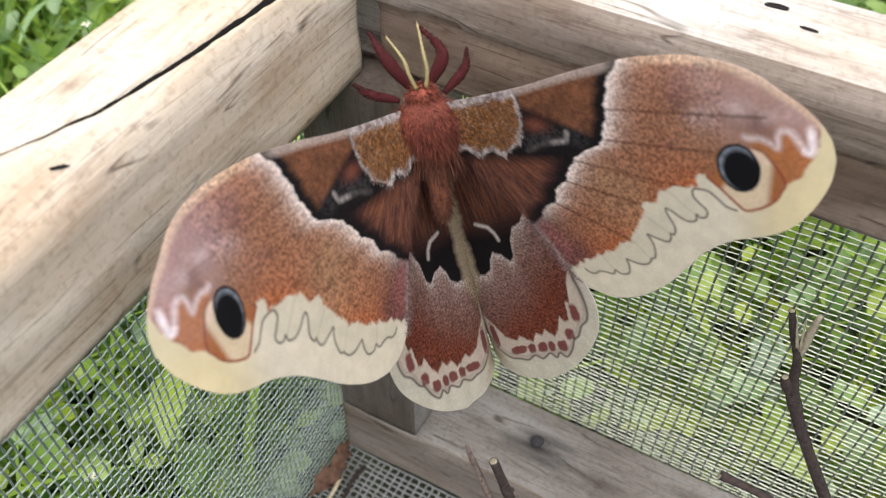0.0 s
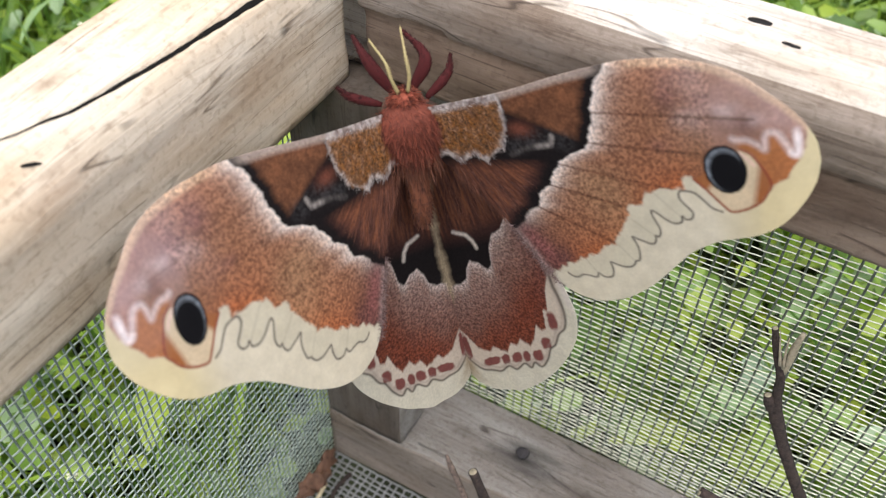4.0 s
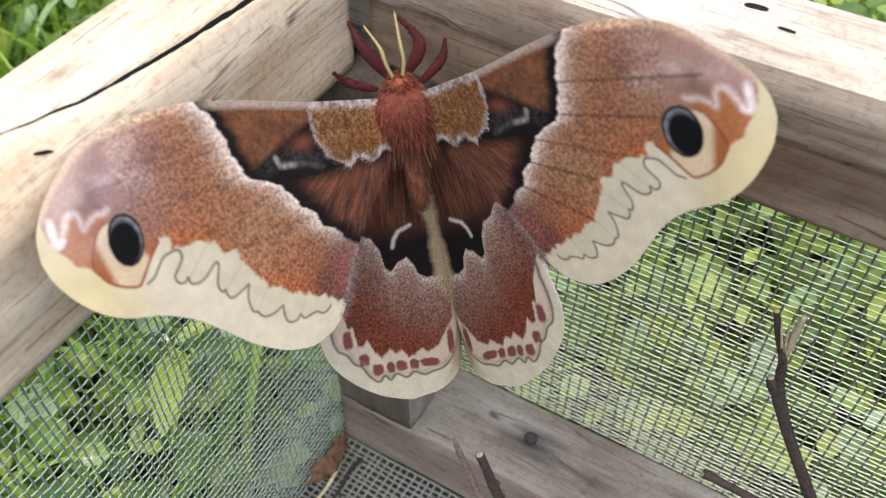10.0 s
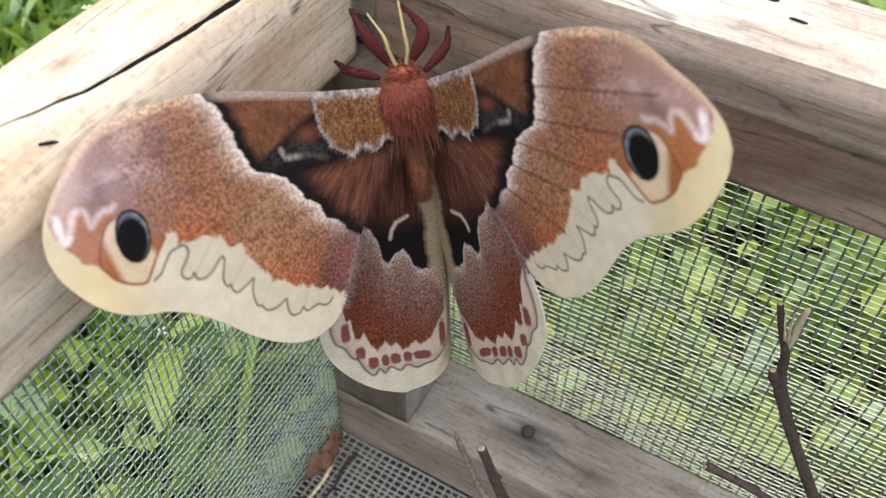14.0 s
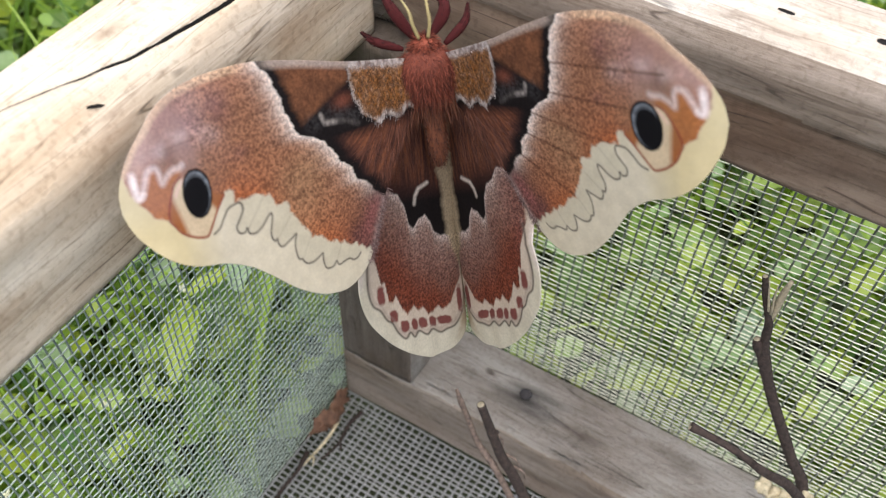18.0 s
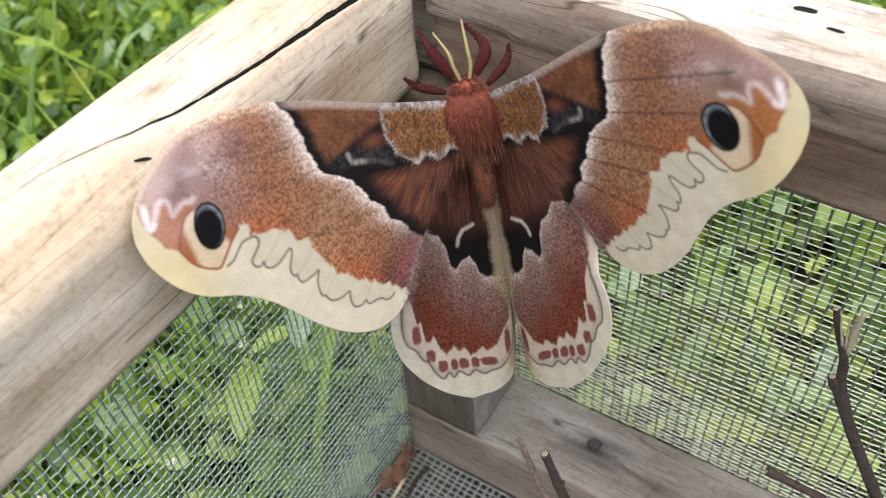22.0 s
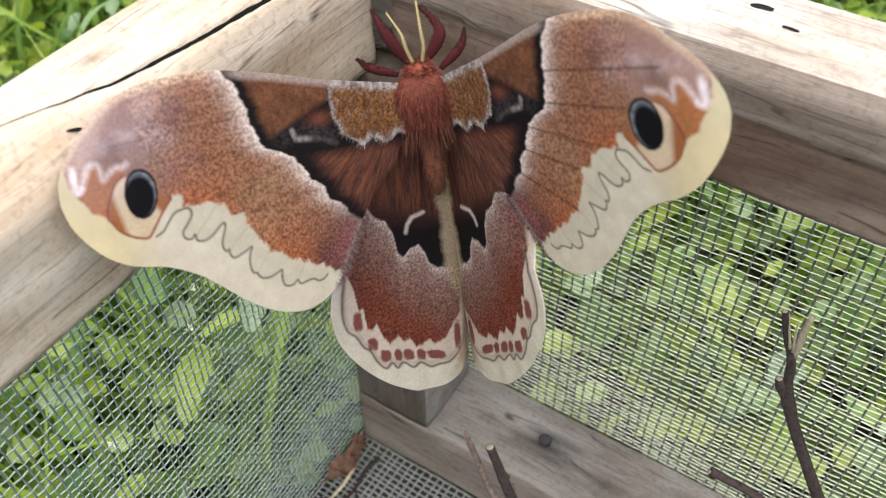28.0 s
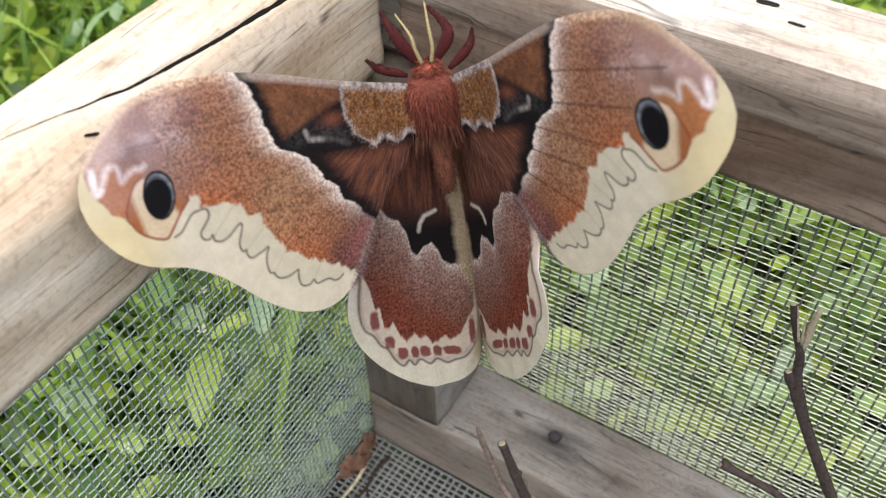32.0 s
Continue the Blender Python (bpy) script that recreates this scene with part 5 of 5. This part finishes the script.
def build_moth():
    rng = random.Random(5)
    m = thing("moth", (BODY[0][1], BODY[0][2], BODY[0][3]), "large rust-brown silk moth with cream-edged wings and dark eyespots", "moth")
    # thorax: a rounded body under a coat of long hair
    bm = bmesh.new()
    bmesh.ops.create_uvsphere(bm, u_segments=24, v_segments=16, radius=1.0)
    for v in bm.verts:
        k = 0.62 + 0.38 * min(1.0, max(0.0, v.co.y * 0.8 + 0.75))
        v.co = Vector((v.co.x * 0.0047 * k, v.co.y * 0.0042 - 0.0009, v.co.z * 0.0033 * k - 0.0004))
    roots, ways = [], []
    for _ in range(7000):
        d = Vector((rng.gauss(0, 1), rng.gauss(0, 1), abs(rng.gauss(0, 1)) - 0.25)).normalized()
        k = 0.62 + 0.38 * min(1.0, max(0.0, d.y * 0.8 + 0.75))
        roots.append((d.x * 0.0047 * k, d.y * 0.0041 - 0.0009, d.z * 0.0032 * k - 0.0004))
        ways.append((d.x * 0.5 + rng.gauss(0, 0.42), d.y * 0.45 - 0.55 + rng.gauss(0, 0.3), d.z * 0.7 + rng.gauss(0, 0.3)))
    for k, ln in enumerate((0.0008, 0.0011, 0.0014, 0.0018)):
        hairs(bm, roots[k::4], ways[k::4], ln, 0.000030, Vector((0.12 * (k - 1.5), -0.85, -0.3)), rng)
    part("thorax", bm, FUR, m, "rust-red furry thorax")
    bm = bmesh.new()
    bmesh.ops.create_uvsphere(bm, u_segments=18, v_segments=12, radius=0.0022)
    for v in bm.verts:
        v.co = v.co * 0.85 + Vector((0, 0.0030, -0.0008))
    roots, ways = [], []
    for _ in range(1300):
        d = Vector((rng.gauss(0, 1), rng.gauss(0, 1), rng.gauss(0.3, 1))).normalized()
        roots.append(d * 0.0018 + Vector((0, 0.0030, -0.0008)))
        ways.append((d.x, d.y * 0.6 - 0.2, d.z))
    hairs(bm, roots, ways, 0.0011, 0.00005, Vector((0, -0.5, 0)), rng)
    part("head", bm, FUR, m, "rust-red furry head")
    # abdomen, tucked under the hindwings
    bm = bmesh.new()
    pts = [(0, -0.004, -0.0014), (0.0002, -0.007, -0.0016), (0.0003, -0.0105, -0.0022), (0.0002, -0.0135, -0.0032), (0, -0.0155, -0.0046)]
    spine = spline(pts, 20)
    girth = [0.0015 * (1 - 0.75 * (max(0, i - 9) / 10) ** 2) * (1 + 0.04 * math.sin(i * 2.2)) for i in range(20)]
    tube(bm, spine, girth, 16)
    roots, ways = [], []
    for _ in range(900):
        i, a = rng.randrange(1, 18), rng.uniform(0, math.pi)
        r = girth[i] * 0.97
        roots.append(spine[i] + Vector((r * math.cos(a), 0, r * math.sin(a))))
        ways.append((math.cos(a) * 0.5, -0.8, math.sin(a) * 0.4 - 0.2))
    hairs(bm, roots, ways, 0.0009, 0.00004, Vector((0, -0.3, 0)), rng)
    part("abdomen", bm, BELLY, m, "rust-brown furry abdomen")
    # loose hair behind the thorax, over the wing roots
    bm = bmesh.new()
    roots, ways = [], []
    for _ in range(260):
        sgn = rng.choice((-1, 1))
        x = rng.uniform(0.0, 0.0036)
        roots.append((sgn * x, -0.0035 - rng.random() * 0.0035, 0.0008 + 0.35 * x + rng.random() * 0.0006))
        ways.append((sgn * (x * 40 + rng.gauss(0, 0.12)), -1, 0.10 + x * 40 + rng.gauss(0, 0.08)))
    hairs(bm, roots, ways, 0.0019, 0.000035, Vector((0, 0, -0.4)), rng)
    part("back_hair", bm, FUR_DARK, m, "brown hair over the wing roots")
    # antennae
    for sgn, mid, tip in ((-1, (-0.0017, 0.0086, 0.0006), (-0.0033, 0.0115, -0.0010)), (1, (0.0010, 0.0090, 0.0006), (0.0009, 0.0126, -0.0010))):
        bm = bmesh.new()
        pts = spline([(sgn * 0.0006, 0.0044, 0.0002), (sgn * 0.0008 + mid[0] * 0.3, 0.0066, 0.0008), mid, tip], 18)
        tube(bm, pts, [0.00030 - 0.00014 * i / 17 for i in range(18)], 6)
        for i in range(2, 18):
            for e in (-1, 1):
                d = Vector((e * 0.00034 * math.sin(math.pi * (i + 1) / 19), 0.0003, 0.0))
                tube(bm, [pts[i], pts[i] + d], [0.00010, 0.00004], 4)
        part("antenna", bm, FEELER, m, "yellow feathered antenna")
    # legs grip the rails
    for a, b, c, r in (((-0.003, 0.003, -0.002), (-0.0068, 0.0044, -0.0030), (-0.0087, 0.0057, -0.0052), 0.00068),
                       ((-0.0014, 0.0045, -0.002), (-0.0039, 0.0088, -0.0020), (-0.0055, 0.0122, -0.0048), 0.00092),
                       ((0.0014, 0.0045, -0.002), (0.0036, 0.0083, -0.0022), (0.0012, 0.0119, -0.0050), 0.00096),
                       ((0.003, 0.003, -0.002), (0.0062, 0.0056, -0.0028), (0.0072, 0.0079, -0.0055), 0.00072)):
        bm = bmesh.new()
        pts = spline([a, b, c], 14)
        # thigh, knee, then a thinner shin to a pointed foot
        wide = [r * (0.50 + 0.46 * math.sin(math.pi * min(1.0, i / 9)) - 0.26 * max(0.0, i / 13 - 0.6) / 0.4 + (0.14 if i == 9 else 0.0)) for i in range(14)]
        tube(bm, pts, wide, 10)
        roots, ways = [], []
        for _ in range(900):
            i = rng.randrange(1, 13)
            d = Vector((rng.gauss(0, 1), rng.gauss(0, 1), rng.gauss(0, 1))).normalized()
            roots.append(pts[i] + d * wide[i] * 0.9)
            ways.append(d * 0.3 + (pts[i + 1] - pts[i - 1]).normalized())
        hairs(bm, roots, ways, 0.0006, 0.00005, Vector((0, 0, 0)), rng)
        part("leg", bm, LEGS, m, "furry maroon leg")
    ws = {}
    for sgn, nm in ((-1, "left"), (1, "right")):
        ws["hind", nm] = wing("hindwing", True, sgn, m, "rust and cream hindwing with a row of red spots")
        ws["fore", nm] = wing("forewing", False, sgn, m, "brown and cream forewing with a black eyespot near its tip")
    # long soft hair that lies on the wing roots
    for key, ob in ws.items():
        sgn = 1 if key[1] == "right" else -1
        hind = key[0] == "hind"
        bm = bmesh.new()
        roots, ways = [], []
        for _ in range(2200 if hind else 5200):
            if hind:
                u, v = rng.uniform(-4.0, 6.5), -3.0 - 9.0 * rng.random() ** 1.3
                w = (0.10 * u + rng.gauss(0, 0.15), -1.0)
                z = 0.5 * math.sin(v * 0.07)
            else:
                a, r = radians(rng.uniform(-80, -32)), 5.0 + 13.0 * rng.random()
                u, v = 0.5 + r * math.cos(a), r * math.sin(a)
                w = (math.cos(a) + rng.gauss(0, 0.16), math.sin(a) + rng.gauss(0, 0.16))
                z = 0.5 * math.sin(u / 49 * math.pi) - 0.0015 * (v + 8) ** 2
                if v < wave(FORE_LOW, u) + 0.1 or u > wave(MEDIAN, v) - 4.2 or v > -6.5:
                    continue
            roots.append((sgn * u / 1000, v / 1000, z / 1000 + 0.00003))
            ways.append((sgn * w[0], w[1], rng.uniform(0.03, 0.12)))
        cut = len(roots) // 3
        for k, ln in enumerate((0.0010, 0.0017, 0.0026)):
            hairs(bm, roots[k * cut:(k + 1) * cut], ways[k * cut:(k + 1) * cut], ln, 0.000022, Vector((0, 0, -0.06)), rng)
        part("hair", bm, FUR_WING, ob, "soft orange-brown hair at the wing root")
        if hind:
            continue
        # short golden scales on the root patch, and its white fringe
        bm, rim = bmesh.new(), bmesh.new()
        roots, ways, edge, away = [], [], [], []
        for _ in range(2600):
            u, v = rng.uniform(2.0, 12.4), rng.uniform(-6.2, 3.6)
            out = float(wave(ROOT_EDGE, v))
            top, under = float(wave(FORE_TOP, u)), -6.0 + 0.45 * math.sin(u * 1.3) + u * 0.05
            z = 0.5 * math.sin(u / 49 * math.pi) - 0.0015 * (v + 8) ** 2
            at = (sgn * u / 1000, v / 1000, z / 1000 + 0.00004)
            way = (sgn * (0.8 + rng.gauss(0, 0.3)), -0.35 + rng.gauss(0, 0.35), rng.uniform(0.10, 0.4))
            if u > out or v > top - 0.4 or v < under:
                continue
            if out - u < 0.45 or v - under < 0.8 or top - v < 0.8:
                edge.append(at)
                away.append((way[0], way[1] - (0.9 if v - under < 0.9 else 0.0), way[2]))
            else:
                roots.append(at)
                ways.append(way)
        hairs(bm, roots, ways, 0.0009, 0.00004, Vector((0, 0, -0.06)), rng)
        hairs(rim, edge, away, 0.0009, 0.00003, Vector((0, 0, -0.06)), rng)
        # soft fringe where the wing lies on the hindwing
        fringe = bmesh.new()
        edge, away = [], []
        low = flowing(FORE_LOW)
        for _ in range(900):
            v = rng.uniform(-23.4, -15.0)
            u = float(np.interp(-v, [-b for a, b in low if b < -6 and a < 16], [a for a, b in low if b < -6 and a < 16])) + rng.uniform(0.0, 1.4)
            z = 0.5 * math.sin(u / 49 * math.pi) - 0.0015 * (v + 8) ** 2
            edge.append((sgn * u / 1000, v / 1000, z / 1000 + 0.00003))
            away.append((sgn * (-0.75 + rng.gauss(0, 0.25)), -0.65 + rng.gauss(0, 0.25), rng.uniform(0.0, 0.15)))
        hairs(fringe, edge, away, 0.0016, 0.000032, Vector((0, 0, -0.35)), rng)
        part("inner_fringe", fringe, FUR_MAUVE, ob, "mauve-brown fringe of the inner edge")
        part("root_tuft", bm, FUR_GOLD, ob, "golden-brown scales at the wing root")
        part("white_fringe", rim, FUR_WHITE, ob, "white fringe round the root patch")
    return m, ws


FORE_HINGE, HIND_HINGE = (0.0029, 0.0010, 0.0006), (0.0034, -0.0024, -0.0025)


def wing_pose(hinge, side, sweep, flap, twist):
    turn = Matrix.Rotation(radians(sweep * side), 4, "Z") @ Matrix.Rotation(radians(flap * side), 4, "Y") @ Matrix.Rotation(radians(twist), 4, "X")
    return Matrix.Translation((hinge[0] * side, hinge[1], hinge[2])) @ turn


moth, wings = build_moth()


# ---- meadow round the cage ----
def ground():
    bm = bmesh.new()
    rings = [0.0, 0.1, 0.2, 0.35, 0.6, 1.0, 2.0, 5.0, 20.0, 120.0, 900.0]
    rows = []
    for r in rings:
        rows.append([bm.verts.new((r * math.cos(a), r * math.sin(a), 0.006 * noise.noise(Vector((r * math.cos(a) * 9, r * math.sin(a) * 9, 0))) if r < 5 else 0.0))
                     for a in (2 * math.pi * k / 48 for k in range(48))] if r else [bm.verts.new((0, 0, 0))])
    for k in range(48):
        bm.faces.new((rows[0][0], rows[1][k], rows[1][(k + 1) % 48]))
        for a, b in zip(rows[1:], rows[2:]):
            bm.faces.new((a[k], b[k], b[(k + 1) % 48], a[(k + 1) % 48]))
    ob = part("ground", bm, SOIL)
    return tagged(ob, "dark soil and moss under the meadow plants", "ground", kind="structure")


ground()


def outside(x, y, margin=0.004):
    return x < -0.018 - margin or y > 0.022 + margin


def grass(name, count, spread, heights, width, seed, label):
    rng = random.Random(seed)
    verts, faces = [], []
    made = 0
    while made < count:
        x, y = rng.uniform(*spread[0]), rng.uniform(*spread[1])
        if not outside(x, y):
            continue
        # few blades grow among the leafy weeds behind the long side
        if -0.03 < x < 0.20 and 0.0 < y < 0.16 and rng.random() < 0.75:
            continue
        made += 1
        h, a = rng.uniform(*heights), rng.uniform(0, 6.28)
        bx, by = h * rng.uniform(0.1, 0.7) * math.cos(a), h * rng.uniform(0.1, 0.7) * math.sin(a)
        if x < -0.018 and x + bx > -0.018:
            bx = -abs(bx)
        if y > 0.022 and y + by < 0.022:
            by = abs(by)
        w = width * rng.uniform(0.5, 1.3)
        sx, sy = -math.sin(a) * w, math.cos(a) * w
        n = 5
        base = len(verts)
        for i in range(n + 1):
            t = i / n
            k = (1 - t * t) if t < 1 else 0.05
            cx, cy, cz = x + bx * t * t, y + by * t * t, h * (t - 0.22 * t * t)
            verts += [(cx + sx * k, cy + sy * k, cz), (cx, cy, cz - w * 0.35 * k), (cx - sx * k, cy - sy * k, cz)]
        for i in range(n):
            q = base + 3 * i
            faces += [(q, q + 1, q + 4, q + 3), (q + 1, q + 2, q + 5, q + 4)]
    me = bpy.data.meshes.new(name)
    me.from_pydata(verts, [], faces)
    me.materials.append(GRASS)
    for p in me.polygons:
        p.use_smooth = True
    return tagged(new(name, me), label, "grass", kind="stuff")


grass("grass", 6500, ((-0.40, 0.32), (-0.25, 0.45)), (0.03, 0.12), 0.0014, 11, "bright green meadow grass round the cage")


def clover():
    """Small low leaves that cover the ground by the cage."""
    rng = random.Random(33)
    verts, faces = [], []
    made = 0
    while made < 13000:
        x, y = rng.uniform(-0.30, 0.26), rng.uniform(-0.22, 0.36)
        if not outside(x, y, 0.006):
            continue
        made += 1
        z = 0.004 + 0.06 * rng.random() ** 1.3
        r = rng.uniform(0.0022, 0.0058)
        turn = Euler((rng.gauss(0, 0.5), rng.gauss(0, 0.5), rng.uniform(0, 6.28))).to_matrix()
        base = len(verts)
        n = 7
        verts.append(Vector((x, y, z)) + turn @ Vector((0, 0, -0.15 * r)))
        for k in range(n):
            a = 2 * math.pi * k / n
            q = r * (1 + 0.25 * math.cos(a))
            verts.append(Vector((x, y, z)) + turn @ Vector((q * math.cos(a), 0.75 * q * math.sin(a), 0.2 * r * abs(math.sin(a)))))
        faces += [(base, base + 1 + k, base + 1 + (k + 1) % n) for k in range(n)]
    me = bpy.data.meshes.new("clover")
    me.from_pydata([tuple(v) for v in verts], [], faces)
    me.materials.append(LEAF)
    for p in me.polygons:
        p.use_smooth = True
    return tagged(new("clover", me), "low pale green clover leaves covering the soil", "clover", kind="stuff")


clover()
grass("far_grass", 9000, ((-1.6, 1.6), (-0.6, 2.4)), (0.04, 0.13), 0.0032, 12, "taller sunlit meadow grass further off")


def leaf_mesh(name, length, width, lobes, seed):
    """A broad leaf with a folded midrib, wavy edge and some thickness in its veins."""
    bm = bmesh.new()
    rows = []
    rng = random.Random(seed)
    ph = rng.uniform(0, 6)
    for i in range(15):
        t = i / 14
        w = width * (math.sin(math.pi * min(1, t * 0.93 + 0.05)) ** 0.75) * (1 + 0.10 * math.sin(t * lobes * 6.28 + ph))
        row = []
        for k in range(-4, 5):
            s = k / 4
            row.append(Vector((s * w, t * length, abs(s) * w * 0.35 - 0.35 * length * t * t + 0.05 * w * math.sin(s * 7 + t * 12 + ph))))
        rows.append(row)
    loft(bm, rows, closed=False)
    me = bpy.data.meshes.new(name)
    bm.to_mesh(me)
    bm.free()
    me.materials.append(LEAF)
    for p in me.polygons:
        p.use_smooth = True
    return me


LEAVES = [leaf_mesh("leaf", 0.008 + 0.0018 * i, 0.0019 + 0.0008 * (i % 4), 3 + i, i) for i in range(7)]


def weed(at, height, count, seed):
    rng = random.Random(seed)
    t = thing("weed_plant", (at[0], at[1], 0.0), "leafy green meadow weed outside the screen", "plant", "meadow weeds round the cage")
    bm = bmesh.new()
    tube(bm, spline([(0, 0, -0.002), (rng.uniform(-0.004, 0.004), rng.uniform(-0.004, 0.004), height * 0.5), (rng.uniform(-0.008, 0.008), rng.uniform(-0.008, 0.008), height)], 10), [0.0014 - 0.0008 * i / 9 for i in range(10)], 6)
    part("stalk", bm, GRASS, t)
    turn = rng.uniform(0, 6.28)
    for k in range(count):
        turn += 2.4 + rng.uniform(-0.4, 0.4)
        z = height * (0.12 + 0.88 * (k + 1) / count)
        reach = 0.036
        dx, dy = -math.sin(turn), math.cos(turn)
        if at[0] < -0.018 and at[0] + dx * reach > -0.020:
            turn += math.pi
        dx, dy = -math.sin(turn), math.cos(turn)
        if at[1] > 0.022 and at[1] + dy * reach < 0.024:
            turn += math.pi
        lf = new("leaf", rng.choice(LEAVES))
        lf.parent = t
        lf.matrix_local = pose(0, 0, z, rng.uniform(-8, 38), rng.uniform(-25, 25), math.degrees(turn)) @ Matrix.Scale(rng.uniform(0.7, 1.35), 4)
    return t


plots = random.Random(21)
spots = []
while len(spots) < 150:
    x, y = plots.uniform(-0.26, 0.26), plots.uniform(-0.20, 0.30)
    if outside(x, y, 0.012) and all(math.dist((x, y), s) > 0.012 for s in spots):
        spots.append((x, y))
for i, s in enumerate(spots):
    weed(s, plots.uniform(0.025, 0.095), plots.randrange(12, 20), 100 + i)



def seed_heads():
    """Small pale florets on thin stalks among the grass by the short side."""
    rng = random.Random(77)
    t = thing("seed_heads", (-0.05, -0.05, 0.0), "tiny pale cream florets on thin green stalks", "wild flowers", kind="stuff")
    stalks, heads = bmesh.new(), bmesh.new()
    for _ in range(26):
        x, y, h = rng.uniform(-0.045, 0.028), rng.uniform(-0.085, 0.10), rng.uniform(0.06, 0.115)
        if not outside(x - 0.05, y - 0.05, 0.006):
            continue
        top = Vector((x + rng.uniform(-0.006, 0.0), y + rng.uniform(-0.004, 0.004), h))
        tube(stalks, [(x, y, 0), (x, y, h * 0.5), top], [0.0004, 0.0003, 0.0002], 5)
        for k in range(5):
            a = 1.257 * k + rng.random()
            d = Vector((math.cos(a), math.sin(a), 0.5))
            tube(heads, [top, top + d * 0.0008, top + d * 0.0012], [0.0002, 0.0004, 0.0001], 5)
    part("stalks", stalks, GRASS, t)
    part("florets", heads, FLORET, t)
    return t


seed_heads()


def dock(at, facing, size, seed):
    """A low plant with a few broad pale leaves turned to the light."""
    rng = random.Random(seed)
    t = thing("dock_plant", (at[0], at[1], 0.0), "low dock plant with broad pale leaves beside the screen", "plant", "dock plants beside the cage")
    for k in range(3):
        turn = (0.0, 38.0, -44.0)[k]
        me = leaf_mesh("leaf", size * (1.0, 0.8, 0.7)[k], size * (0.36, 0.30, 0.26)[k], 2 + k, seed + k)
        me.materials.clear()
        me.materials.append(LEAF_PALE)
        d = Vector(facing).normalized()
        up = (Vector((0, 0, 1)) - d * d.z).normalized()
        side = up.cross(d)
        base = Vector((rng.uniform(-0.002, 0.002), rng.uniform(-0.002, 0.002), at[2] * (1.0, 0.8, 0.7)[k]))
        lf = new("leaf", me)
        lf.parent = t
        lf.matrix_local = Matrix.Translation(base) @ Matrix((side, up, d)).transposed().to_4x4() @ Matrix.Rotation(radians(turn), 4, "Z")
        bm = bmesh.new()
        tube(bm, [(0, 0, -0.002), base * 0.5 + Vector((0.0006, 0, 0)), base], [0.0009, 0.0007, 0.0005], 6)
        part("stalk", bm, GRASS, t)
    return t


dock((0.0515, 0.055, 0.014), (0.02, -0.155, 0.22), 0.014, 61)
dock((-0.060, -0.012, 0.024), (0.129, -0.09, 0.21), 0.021, 64)
dock((0.078, 0.066, 0.030), (0.0, -0.16, 0.2), 0.013, 67)


def motions():
    """The moth shivers and slowly works its wings."""
    turn = pose(0, 0, 0, *BODY_TURN)
    walk(moth, [(t, Matrix.Translation((x, y, z)) @ turn) for t, x, y, z in BODY])
    walk(wings["fore", "left"], [(t, wing_pose(FORE_HINGE, -1, *a)) for t, *a in FORE_LEFT])
    walk(wings["fore", "right"], [(t, wing_pose(FORE_HINGE, 1, *a)) for t, *a in FORE_RIGHT])
    walk(wings["hind", "left"], [(t, wing_pose(HIND_HINGE, -1, *a)) for t, *a in HIND_LEFT])
    walk(wings["hind", "right"], [(t, wing_pose(HIND_HINGE, 1, *a)) for t, *a in HIND_RIGHT])


motions()
